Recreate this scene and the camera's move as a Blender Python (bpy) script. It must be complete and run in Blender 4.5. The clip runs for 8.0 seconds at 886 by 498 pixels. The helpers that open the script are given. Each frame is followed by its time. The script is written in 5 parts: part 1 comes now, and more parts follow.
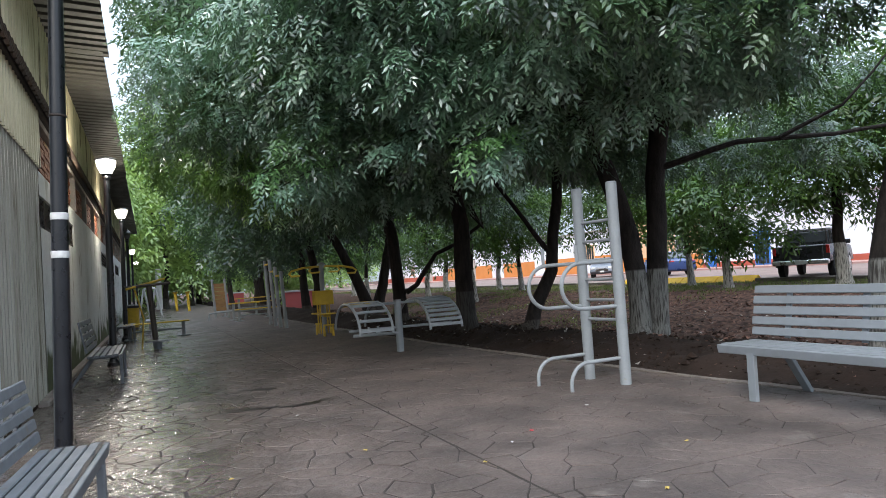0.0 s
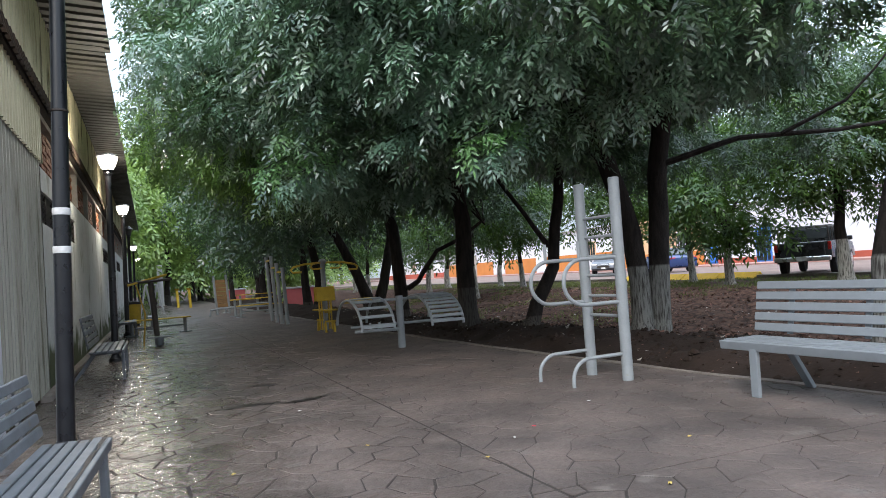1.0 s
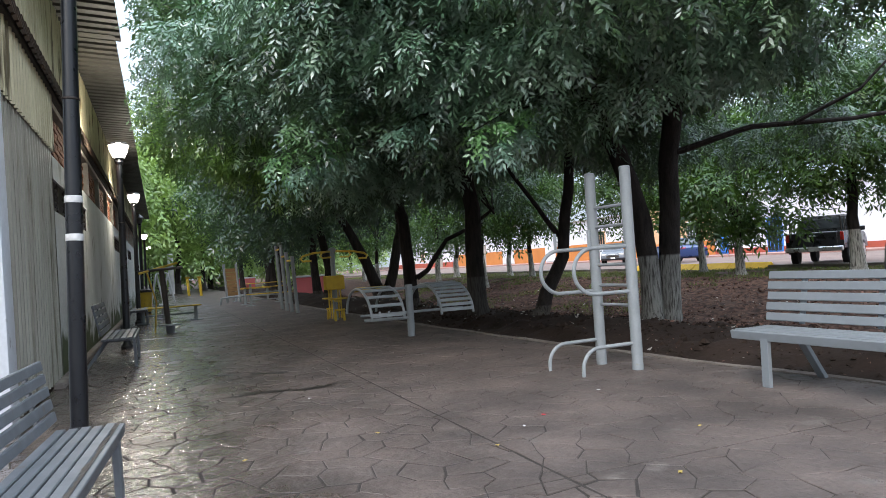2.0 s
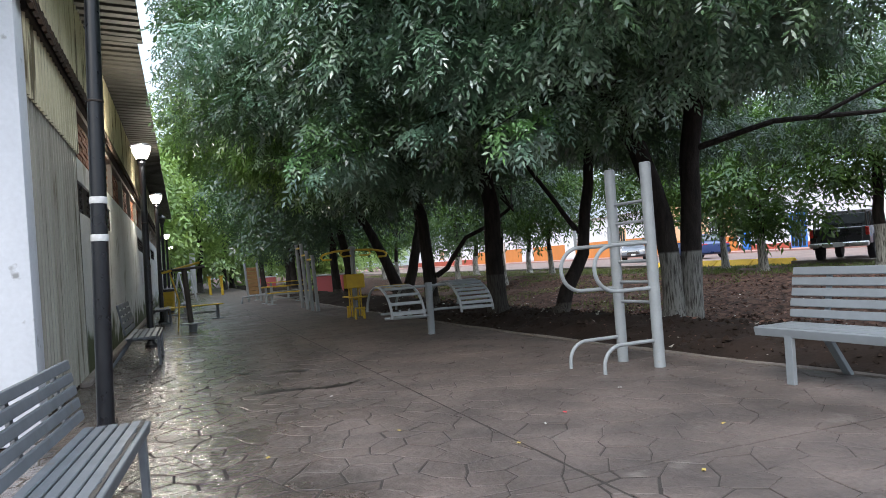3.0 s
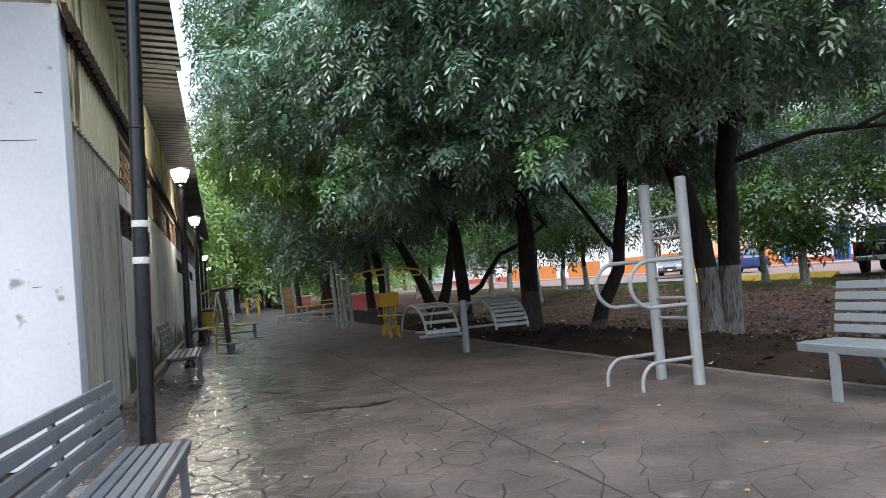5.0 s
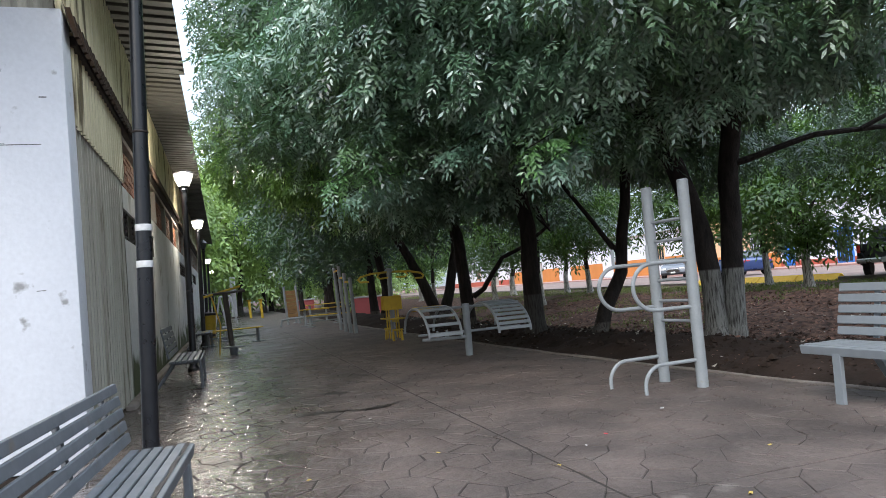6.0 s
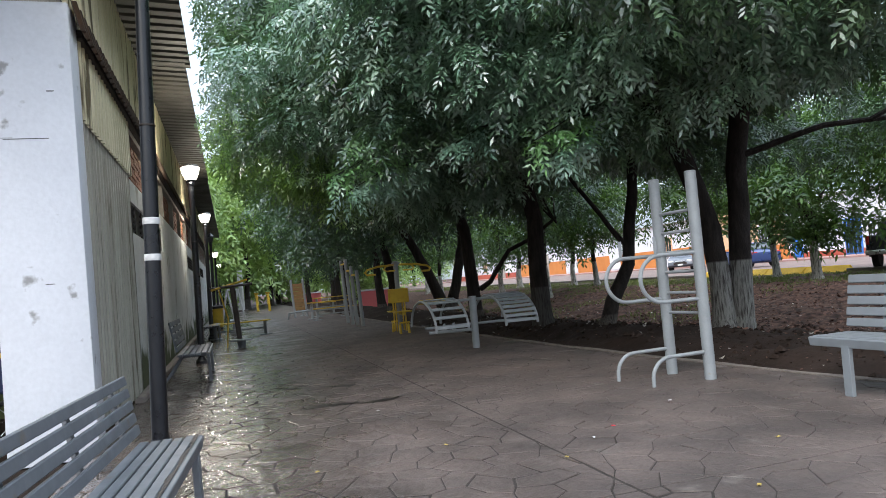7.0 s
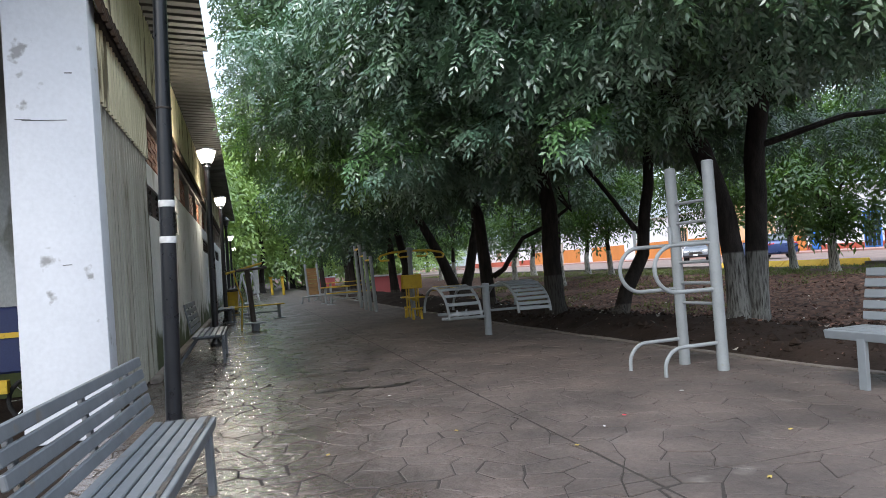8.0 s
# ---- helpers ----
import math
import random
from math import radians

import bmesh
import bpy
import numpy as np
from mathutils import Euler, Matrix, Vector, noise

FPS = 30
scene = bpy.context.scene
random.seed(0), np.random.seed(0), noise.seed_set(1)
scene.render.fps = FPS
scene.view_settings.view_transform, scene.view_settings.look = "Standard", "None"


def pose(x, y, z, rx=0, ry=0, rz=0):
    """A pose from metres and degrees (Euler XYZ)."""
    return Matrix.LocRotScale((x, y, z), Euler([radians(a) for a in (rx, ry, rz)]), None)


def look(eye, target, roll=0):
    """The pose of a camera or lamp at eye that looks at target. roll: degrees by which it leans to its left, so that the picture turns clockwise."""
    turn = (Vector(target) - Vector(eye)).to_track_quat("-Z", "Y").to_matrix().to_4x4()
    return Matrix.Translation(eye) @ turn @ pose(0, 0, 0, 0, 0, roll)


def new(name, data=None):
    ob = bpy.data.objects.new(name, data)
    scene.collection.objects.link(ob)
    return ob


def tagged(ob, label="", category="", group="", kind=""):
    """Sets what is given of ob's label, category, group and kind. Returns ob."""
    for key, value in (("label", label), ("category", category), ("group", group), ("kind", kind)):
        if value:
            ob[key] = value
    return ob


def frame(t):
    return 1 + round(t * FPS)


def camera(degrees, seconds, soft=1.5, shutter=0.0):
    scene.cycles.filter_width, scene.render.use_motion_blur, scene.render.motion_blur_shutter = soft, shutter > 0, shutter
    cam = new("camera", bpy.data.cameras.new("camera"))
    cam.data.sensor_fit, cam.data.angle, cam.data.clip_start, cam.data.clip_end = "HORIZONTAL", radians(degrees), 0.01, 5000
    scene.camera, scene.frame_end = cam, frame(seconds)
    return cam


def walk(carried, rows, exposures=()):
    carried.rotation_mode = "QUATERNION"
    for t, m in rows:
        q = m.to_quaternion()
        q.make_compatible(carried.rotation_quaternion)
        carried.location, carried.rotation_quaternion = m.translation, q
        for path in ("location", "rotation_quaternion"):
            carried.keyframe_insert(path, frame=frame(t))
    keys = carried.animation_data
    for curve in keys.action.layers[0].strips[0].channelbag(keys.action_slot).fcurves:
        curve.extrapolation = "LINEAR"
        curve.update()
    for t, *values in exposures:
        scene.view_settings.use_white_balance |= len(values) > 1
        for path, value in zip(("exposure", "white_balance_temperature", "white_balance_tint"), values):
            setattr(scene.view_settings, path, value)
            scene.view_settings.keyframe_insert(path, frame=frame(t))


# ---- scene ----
cam = camera(64.0, 8.0, soft=0.8)
PATH = [
    (0, pose(0, 0, 1.200, 92.11, 3.94, -22.52)),
    (0.5, pose(0.006, 0.000, 1.203, 92.16, 4.01, -22.52)),
    (1, pose(-0.005, 0.011, 1.191, 91.85, 3.91, -22.43)),
    (1.5, pose(-0.009, 0.021, 1.185, 91.25, 3.77, -22.15)),
    (3, pose(-0.019, 0.015, 1.186, 90.98, 4.09, -20.14)),
    (3.5, pose(-0.022, 0.017, 1.196, 91.58, 4.58, -18.94)),
    (4, pose(-0.015, 0.012, 1.195, 92.11, 4.80, -18.11)),
    (4.5, pose(-0.024, 0.008, 1.193, 92.38, 4.78, -17.59)),
    (6, pose(-0.026, -0.004, 1.191, 92.88, 4.87, -17.17)),
    (6.5, pose(-0.030, -0.005, 1.193, 92.71, 5.05, -16.72)),
    (7, pose(-0.029, 0.001, 1.188, 92.35, 5.01, -16.64)),
    (7.5, pose(-0.023, 0.001, 1.184, 91.91, 4.93, -16.75)),
    (8, pose(-0.022, 0.002, 1.187, 91.36, 4.14, -15.53)),
]
walk(cam, PATH, [(0, 0.44), (8, 0.42)])

# ---- light: overcast, a soft high sun behind the viewer ----
world = bpy.data.worlds.new("overcast_sky")
scene.world = world
world.use_nodes = True
wn, wl = world.node_tree.nodes, world.node_tree.links
wn.clear()
sky = wn.new("ShaderNodeTexSky")
sky.sky_type = "NISHITA"
sky.sun_disc = False
sky.sun_elevation, sky.sun_rotation = radians(43), radians(217)
sky.air_density, sky.dust_density = 1.0, 4.0
cloud = wn.new("ShaderNodeMix")
cloud.data_type = "RGBA"
cloud.inputs["Factor"].default_value = 0.75
cloud.inputs["B"].default_value = (7.9, 9.2, 10.8, 1)
wl.new(sky.outputs["Color"], cloud.inputs["A"])
bg = wn.new("ShaderNodeBackground")
bg.inputs["Strength"].default_value = 0.225
# an overcast sky is several times brighter overhead than at the horizon
geo = wn.new("ShaderNodeTexCoord")
up_xyz = wn.new("ShaderNodeSeparateXYZ")
wl.new(geo.outputs["Generated"], up_xyz.inputs["Vector"])
over = wn.new("ShaderNodeMapRange")
over.inputs["From Min"].default_value, over.inputs["From Max"].default_value = 0.0, 1.0
over.inputs["To Min"].default_value, over.inputs["To Max"].default_value = 0.30, 1.65
wl.new(up_xyz.outputs["Z"], over.inputs["Value"])
dome = wn.new("ShaderNodeVectorMath")
dome.operation = "SCALE"
wl.new(cloud.outputs["Result"], dome.inputs[0])
wl.new(over.outputs["Result"], dome.inputs["Scale"])
wl.new(dome.outputs["Vector"], bg.inputs["Color"])
wo = wn.new("ShaderNodeOutputWorld")
wl.new(bg.outputs["Background"], wo.inputs["Surface"])
sun = new("sun", bpy.data.lights.new("sun", "SUN"))
sun.data.energy, sun.data.angle, sun.data.color = 1.5, radians(35), (1.0, 0.96, 0.9)
sun.matrix_world = look((-9, -12, 14), (0, 0, 0))


# ---- materials ----
def material(name, a, b=None, scale=6.0, rough=0.7, metal=0.0, bump=0.3, fine=60.0, spread=0.5, spec=0.4, island=0.0, obj_random=0.0, rough_b=None, stretch=(1, 1, 1), marks=None, mark_scale=14.0, mark_at=0.62, grain=0.14):
    """Two-scale procedural surface: colour a to b by coarse noise, fine grain, bump, optional marks of a third colour."""
    m = bpy.data.materials.new(name)
    m.use_nodes = True
    n, l = m.node_tree.nodes, m.node_tree.links
    p = n["Principled BSDF"]
    p.inputs["Metallic"].default_value = metal
    p.inputs["Specular IOR Level"].default_value = spec
    tc = n.new("ShaderNodeTexCoord")
    mp = n.new("ShaderNodeMapping")
    mp.inputs["Scale"].default_value = stretch
    l.new(tc.outputs["Object"], mp.inputs["Vector"])
    big, small = n.new("ShaderNodeTexNoise"), n.new("ShaderNodeTexNoise")
    big.inputs["Scale"].default_value, big.inputs["Detail"].default_value = scale, 6
    small.inputs["Scale"].default_value, small.inputs["Detail"].default_value = fine, 4
    for t in (big, small):
        l.new(mp.outputs["Vector"], t.inputs["Vector"])
    ramp = n.new("ShaderNodeMapRange")
    ramp.inputs["From Min"].default_value, ramp.inputs["From Max"].default_value = 0.5 - spread / 2, 0.5 + spread / 2
    l.new(big.outputs["Fac"], ramp.inputs["Value"])
    mix = n.new("ShaderNodeMix")
    mix.data_type = "RGBA"
    mix.inputs["A"].default_value, mix.inputs["B"].default_value = (*a, 1), (*(b or [c * 0.8 for c in a]), 1)
    l.new(ramp.outputs["Result"], mix.inputs["Factor"])
    out = mix.outputs["Result"]
    if marks:
        mk = n.new("ShaderNodeTexNoise")
        mk.inputs["Scale"].default_value, mk.inputs["Detail"].default_value = mark_scale, 8
        l.new(mp.outputs["Vector"], mk.inputs["Vector"])
        mr = n.new("ShaderNodeMapRange")
        mr.inputs["From Min"].default_value, mr.inputs["From Max"].default_value = mark_at, mark_at + 0.06
        l.new(mk.outputs["Fac"], mr.inputs["Value"])
        m2 = n.new("ShaderNodeMix")
        m2.data_type = "RGBA"
        m2.inputs["B"].default_value = (*marks, 1)
        l.new(mr.outputs["Result"], m2.inputs["Factor"])
        l.new(out, m2.inputs["A"])
        out = m2.outputs["Result"]
    hs = n.new("ShaderNodeHueSaturation")
    l.new(out, hs.inputs["Color"])
    va = n.new("ShaderNodeMapRange")
    va.inputs["From Min"].default_value, va.inputs["From Max"].default_value = 0.25, 0.75
    va.inputs["To Min"].default_value, va.inputs["To Max"].default_value = 1 - grain, 1 + grain
    l.new(small.outputs["Fac"], va.inputs["Value"])
    val = va.outputs["Result"]
    if island or obj_random:
        if island:
            src = n.new("ShaderNodeNewGeometry").outputs["Random Per Island"]
        else:
            src = n.new("ShaderNodeObjectInfo").outputs["Random"]
        k = island or obj_random
        vr = n.new("ShaderNodeMapRange")
        vr.inputs["To Min"].default_value, vr.inputs["To Max"].default_value = 1 - k, 1 + k
        l.new(src, vr.inputs["Value"])
        mu = n.new("ShaderNodeMath")
        mu.operation = "MULTIPLY"
        l.new(val, mu.inputs[0])
        l.new(vr.outputs["Result"], mu.inputs[1])
        val = mu.outputs["Value"]
    l.new(val, hs.inputs["Value"])
    l.new(hs.outputs["Color"], p.inputs["Base Color"])
    rr = n.new("ShaderNodeMapRange")
    rr.inputs["From Min"].default_value, rr.inputs["From Max"].default_value = 0.3, 0.7
    rr.inputs["To Min"].default_value, rr.inputs["To Max"].default_value = rough, rough_b if rough_b is not None else min(1, rough + 0.15)
    l.new(big.outputs["Fac"], rr.inputs["Value"])
    l.new(rr.outputs["Result"], p.inputs["Roughness"])
    if bump:
        bp = n.new("ShaderNodeBump")
        bp.inputs["Strength"].default_value, bp.inputs["Distance"].default_value = bump, 0.01
        l.new(small.outputs["Fac"], bp.inputs["Height"])
        l.new(bp.outputs["Normal"], p.inputs["Normal"])
    return m


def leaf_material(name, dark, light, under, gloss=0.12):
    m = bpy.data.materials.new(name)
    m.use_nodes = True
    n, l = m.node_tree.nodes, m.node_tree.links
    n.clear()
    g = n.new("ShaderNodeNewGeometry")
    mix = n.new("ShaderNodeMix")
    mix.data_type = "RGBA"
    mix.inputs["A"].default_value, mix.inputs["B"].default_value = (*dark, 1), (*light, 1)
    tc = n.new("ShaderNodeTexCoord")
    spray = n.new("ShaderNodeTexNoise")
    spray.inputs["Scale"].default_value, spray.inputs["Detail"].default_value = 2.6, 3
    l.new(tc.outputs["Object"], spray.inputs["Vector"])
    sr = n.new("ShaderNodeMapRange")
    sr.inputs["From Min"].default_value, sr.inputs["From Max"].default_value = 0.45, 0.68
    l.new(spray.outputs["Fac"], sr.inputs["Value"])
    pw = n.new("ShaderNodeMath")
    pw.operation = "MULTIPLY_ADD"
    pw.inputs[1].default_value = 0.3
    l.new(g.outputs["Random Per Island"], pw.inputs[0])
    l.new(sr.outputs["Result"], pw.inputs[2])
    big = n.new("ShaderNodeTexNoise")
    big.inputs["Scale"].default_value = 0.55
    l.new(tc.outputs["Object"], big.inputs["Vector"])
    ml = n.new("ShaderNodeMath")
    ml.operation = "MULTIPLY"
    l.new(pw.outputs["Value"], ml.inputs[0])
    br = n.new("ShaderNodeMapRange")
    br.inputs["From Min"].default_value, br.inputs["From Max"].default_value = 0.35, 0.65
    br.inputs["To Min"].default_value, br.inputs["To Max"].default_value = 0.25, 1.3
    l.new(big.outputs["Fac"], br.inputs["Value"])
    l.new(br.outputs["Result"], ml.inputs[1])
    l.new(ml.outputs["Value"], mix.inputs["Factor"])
    d, t, s = n.new("ShaderNodeBsdfDiffuse"), n.new("ShaderNodeBsdfTranslucent"), n.new("ShaderNodeBsdfGlossy")
    s.inputs["Roughness"].default_value = 0.36
    s.inputs["Color"].default_value = (0.85, 0.9, 0.95, 1)
    t.inputs["Color"].default_value = (*under, 1)
    l.new(mix.outputs["Result"], d.inputs["Color"])
    a, b = n.new("ShaderNodeMixShader"), n.new("ShaderNodeMixShader")
    a.inputs["Fac"].default_value, b.inputs["Fac"].default_value = 0.2, gloss
    l.new(d.outputs[0], a.inputs[1])
    l.new(t.outputs[0], a.inputs[2])
    l.new(a.outputs[0], b.inputs[1])
    l.new(s.outputs[0], b.inputs[2])
    o = n.new("ShaderNodeOutputMaterial")
    l.new(b.outputs[0], o.inputs["Surface"])
    return m


def bark_material(name, wash, lime=(0.22, 0.22, 0.205)):
    """Dark furrowed bark, with a flaking lime wash up to the height wash."""
    m = material(name, (0.034, 0.027, 0.024), (0.014, 0.012, 0.011), 5, 0.9, bump=1.0, fine=26, stretch=(3, 3, 0.7), spec=0.2)
    n, l = m.node_tree.nodes, m.node_tree.links
    p = n["Principled BSDF"]
    old = p.inputs["Base Color"].links[0].from_socket
    g = n.new("ShaderNodeNewGeometry")
    sp = n.new("ShaderNodeSeparateXYZ")
    l.new(g.outputs["Position"], sp.inputs["Vector"])
    no = n.new("ShaderNodeTexNoise")
    no.inputs["Scale"].default_value, no.inputs["Detail"].default_value = 9, 8
    mp = n.new("ShaderNodeMapping")
    mp.inputs["Scale"].default_value = (4.5, 4.5, 0.5)
    l.new(g.outputs["Position"], mp.inputs["Vector"])
    l.new(mp.outputs["Vector"], no.inputs["Vector"])
    lim = n.new("ShaderNodeMapRange")
    lim.inputs["From Min"].default_value, lim.inputs["From Max"].default_value = wash + 0.015, wash - 0.015
    l.new(sp.outputs["Z"], lim.inputs["Value"])
    fl = n.new("ShaderNodeMapRange")
    fl.inputs["From Min"].default_value, fl.inputs["From Max"].default_value = 0.36, 0.56
    fl.inputs["To Min"].default_value, fl.inputs["To Max"].default_value = 0.12, 0.8
    l.new(no.outputs["Fac"], fl.inputs["Value"])
    mu = n.new("ShaderNodeMath")
    mu.operation = "MULTIPLY"
    l.new(lim.outputs["Result"], mu.inputs[0])
    l.new(fl.outputs["Result"], mu.inputs[1])
    mx = n.new("ShaderNodeMix")
    mx.data_type = "RGBA"
    mx.inputs["B"].default_value = (*lime, 1)
    l.new(mu.outputs["Value"], mx.inputs["Factor"])
    l.new(old, mx.inputs["A"])
    l.new(mx.outputs["Result"], p.inputs["Base Color"])
    return m


def wall_material():
    """White lime plaster with grey run-off and green moss growing up from the damp foot."""
    m = material("plaster", (0.62, 0.63, 0.62), (0.5, 0.51, 0.49), 1.2, 0.85, bump=0.3, fine=40, stretch=(1, 1, 0.5), marks=(0.33, 0.33, 0.29), mark_scale=2.2, mark_at=0.60)
    n, l = m.node_tree.nodes, m.node_tree.links
    p = n["Principled BSDF"]
    old = p.inputs["Base Color"].links[0].from_socket
    g = n.new("ShaderNodeNewGeometry")
    sp = n.new("ShaderNodeSeparateXYZ")
    l.new(g.outputs["Position"], sp.inputs["Vector"])
    no = n.new("ShaderNodeTexNoise")
    no.inputs["Scale"].default_value, no.inputs["Detail"].default_value = 1.6, 6
    l.new(g.outputs["Position"], no.inputs["Vector"])
    ad = n.new("ShaderNodeMath")
    ad.operation = "MULTIPLY_ADD"
    ad.inputs[1].default_value = 1.9
    l.new(no.outputs["Fac"], ad.inputs[0])
    sb = n.new("ShaderNodeMath")
    sb.operation = "MULTIPLY"
    sb.inputs[1].default_value = -1.0
    l.new(sp.outputs["Z"], sb.inputs[0])
    l.new(sb.outputs["Value"], ad.inputs[2])
    mr = n.new("ShaderNodeMapRange")
    mr.inputs["From Min"].default_value, mr.inputs["From Max"].default_value = 0.34, 0.66
    l.new(ad.outputs["Value"], mr.inputs["Value"])
    mx = n.new("ShaderNodeMix")
    mx.data_type = "RGBA"
    mx.inputs["B"].default_value = (0.06, 0.075, 0.03, 1)
    l.new(mr.outputs["Result"], mx.inputs["Factor"])
    l.new(old, mx.inputs["A"])
    l.new(mx.outputs["Result"], p.inputs["Base Color"])
    return m


def paving_material(name, random_kind):
    """Brown-grey stamped concrete, damp and shiny in patches beside the wall, dry and dull elsewhere."""
    kw = {random_kind: 0.05}
    m = material(name, (0.122, 0.094, 0.083), (0.062, 0.049, 0.044), 1.4, 0.55, bump=0.35, fine=34, spread=0.3, spec=0.5, grain=0.24, marks=(0.122, 0.102, 0.092), mark_scale=3.0, mark_at=0.63, **kw)
    n, l = m.node_tree.nodes, m.node_tree.links
    p = n["Principled BSDF"]
    g = n.new("ShaderNodeNewGeometry")
    sp = n.new("ShaderNodeSeparateXYZ")
    l.new(g.outputs["Position"], sp.inputs["Vector"])
    no = n.new("ShaderNodeTexNoise")
    no.inputs["Scale"].default_value, no.inputs["Detail"].default_value = 1.5, 5
    l.new(g.outputs["Position"], no.inputs["Vector"])
    ad = n.new("ShaderNodeMath")
    ad.operation = "MULTIPLY_ADD"
    ad.inputs[1].default_value = 4.0
    l.new(no.outputs["Fac"], ad.inputs[0])
    sb = n.new("ShaderNodeMath")
    sb.operation = "MULTIPLY"
    sb.inputs[1].default_value = -1.0
    l.new(sp.outputs["X"], sb.inputs[0])
    l.new(sb.outputs["Value"], ad.inputs[2])
    wet = n.new("ShaderNodeMapRange")
    wet.inputs["From Min"].default_value, wet.inputs["From Max"].default_value = 0.2, 1.9
    wet.inputs["To Min"].default_value, wet.inputs["To Max"].default_value = 0.6, 0.2
    l.new(ad.outputs["Value"], wet.inputs["Value"])
    l.new(wet.outputs["Result"], p.inputs["Roughness"])
    bpn = [x for x in n if x.type == "BUMP"][0]
    w2 = n.new("ShaderNodeTexNoise")
    w2.inputs["Scale"].default_value, w2.inputs["Detail"].default_value = 9, 3
    l.new(g.outputs["Position"], w2.inputs["Vector"])
    b2 = n.new("ShaderNodeBump")
    b2.inputs["Strength"].default_value, b2.inputs["Distance"].default_value = 0.9, 0.022
    l.new(w2.outputs["Fac"], b2.inputs["Height"])
    l.new(bpn.outputs["Normal"], b2.inputs["Normal"])
    l.new(b2.outputs["Normal"], p.inputs["Normal"])
    return m


M = {}
M["paver"] = paving_material("stamped_concrete", "obj_random")
M["paver_far"] = paving_material("stamped_concrete_joined", "island")
M["joint"] = material("joint_dirt", (0.02, 0.016, 0.014), (0.035, 0.029, 0.025), 5, 0.8, bump=0.5)
M["kerb"] = material("kerb_concrete", (0.2, 0.175, 0.155), (0.13, 0.11, 0.10), 4, 0.85, bump=0.6)
M["plaster"] = wall_material()
M["white_column"] = material("column_paint", grain=0.05, a=(0.65, 0.67, 0.72), b=(0.59, 0.61, 0.66), scale=1.5, rough=0.75, bump=0.35, fine=25, marks=(0.30, 0.30, 0.31), mark_scale=4.5, mark_at=0.655)
M["cement"] = material("cement_edge", (0.42, 0.38, 0.34), (0.3, 0.27, 0.24), 3, 0.9, bump=0.6)
M["sheet"] = material("weathered_sheet", (0.40, 0.385, 0.33), (0.24, 0.225, 0.185), 1.6, 0.55, metal=0.15, bump=0.15, stretch=(7, 7, 0.4), marks=(0.15, 0.135, 0.10), mark_scale=1.6, mark_at=0.58)
M["sheet_cream"] = material("cream_sheet", (0.74, 0.68, 0.49), (0.52, 0.46, 0.30), 2, 0.6, metal=0.1, bump=0.15, stretch=(7, 7, 0.4), marks=(0.13, 0.105, 0.06), mark_scale=1.5, mark_at=0.58)
M["rust"] = material("rusty_strip", (0.022, 0.017, 0.014), (0.065, 0.036, 0.02), 5, 0.8, bump=0.5, fine=30)
M["roof_sheet"] = material("roof_sheet", (0.075, 0.07, 0.062), (0.045, 0.042, 0.037), 1.5, 0.5, metal=0.2, bump=0.1)
M["dark_metal"] = material("dark_metal", (0.02, 0.016, 0.014), (0.035, 0.025, 0.02), 8, 0.6, bump=0.2)
M["brick"] = material("brick", (0.32, 0.13, 0.07), (0.22, 0.085, 0.05), 9, 0.9, bump=0.7, obj_random=0.3)
M["brick_far"] = material("brick_joined", (0.32, 0.13, 0.07), (0.22, 0.085, 0.05), 9, 0.9, bump=0.7, island=0.3)
M["mortar"] = material("mortar", (0.24, 0.2, 0.17), None, 6, 0.95, bump=0.5)
M["louvre"] = material("louvre_glass", (0.05, 0.052, 0.055), (0.08, 0.08, 0.08), 5, 0.35, bump=0.05)
M["pole"] = material("pole_black", grain=0.05, a=(0.004, 0.0045, 0.007), b=(0.008, 0.009, 0.012), scale=9, rough=0.24, bump=0.05, spec=0.5)
M["tape"] = material("tape", (0.6, 0.6, 0.6), (0.42, 0.42, 0.42), 30, 0.5, bump=0.2)
M["bench"] = material("bench_paint", grain=0.05, a=(0.135, 0.144, 0.158), b=(0.108, 0.115, 0.126), scale=4, rough=0.45, bump=0.15, fine=20, stretch=(1, 1, 1), marks=(0.13, 0.115, 0.10), mark_scale=7, mark_at=0.66)
M["bench_light"] = material("bench_paint_light", grain=0.05, a=(0.19, 0.21, 0.23), b=(0.168, 0.184, 0.2), scale=3, rough=0.5, bump=0.1, fine=18, marks=(0.24, 0.23, 0.22), mark_scale=4, mark_at=0.72)
M["worn"] = material("worn_wood", (0.17, 0.15, 0.13), (0.10, 0.09, 0.08), 9, 0.8, bump=0.8, fine=50)
M["steel"] = material("grey_paint", grain=0.05, a=(0.25, 0.27, 0.285), b=(0.205, 0.222, 0.235), scale=6, rough=0.42, bump=0.12, marks=(0.24, 0.235, 0.22), mark_scale=10, mark_at=0.67)
M["yellow"] = material("yellow_paint", grain=0.05, a=(0.56, 0.38, 0.03), b=(0.42, 0.28, 0.03), scale=7, rough=0.5, bump=0.12, marks=(0.22, 0.16, 0.06), mark_scale=12, mark_at=0.66)
M["brown_paint"] = material("brown_paint", (0.06, 0.05, 0.042), (0.04, 0.034, 0.03), 7, 0.5, bump=0.2)
M["timber"] = material("timber_panel", (0.26, 0.15, 0.06), (0.17, 0.10, 0.045), 4, 0.7, bump=0.4, stretch=(1, 1, 4))
M["rubber"] = material("rubber", (0.016, 0.016, 0.017), None, 10, 0.8, bump=0.3)
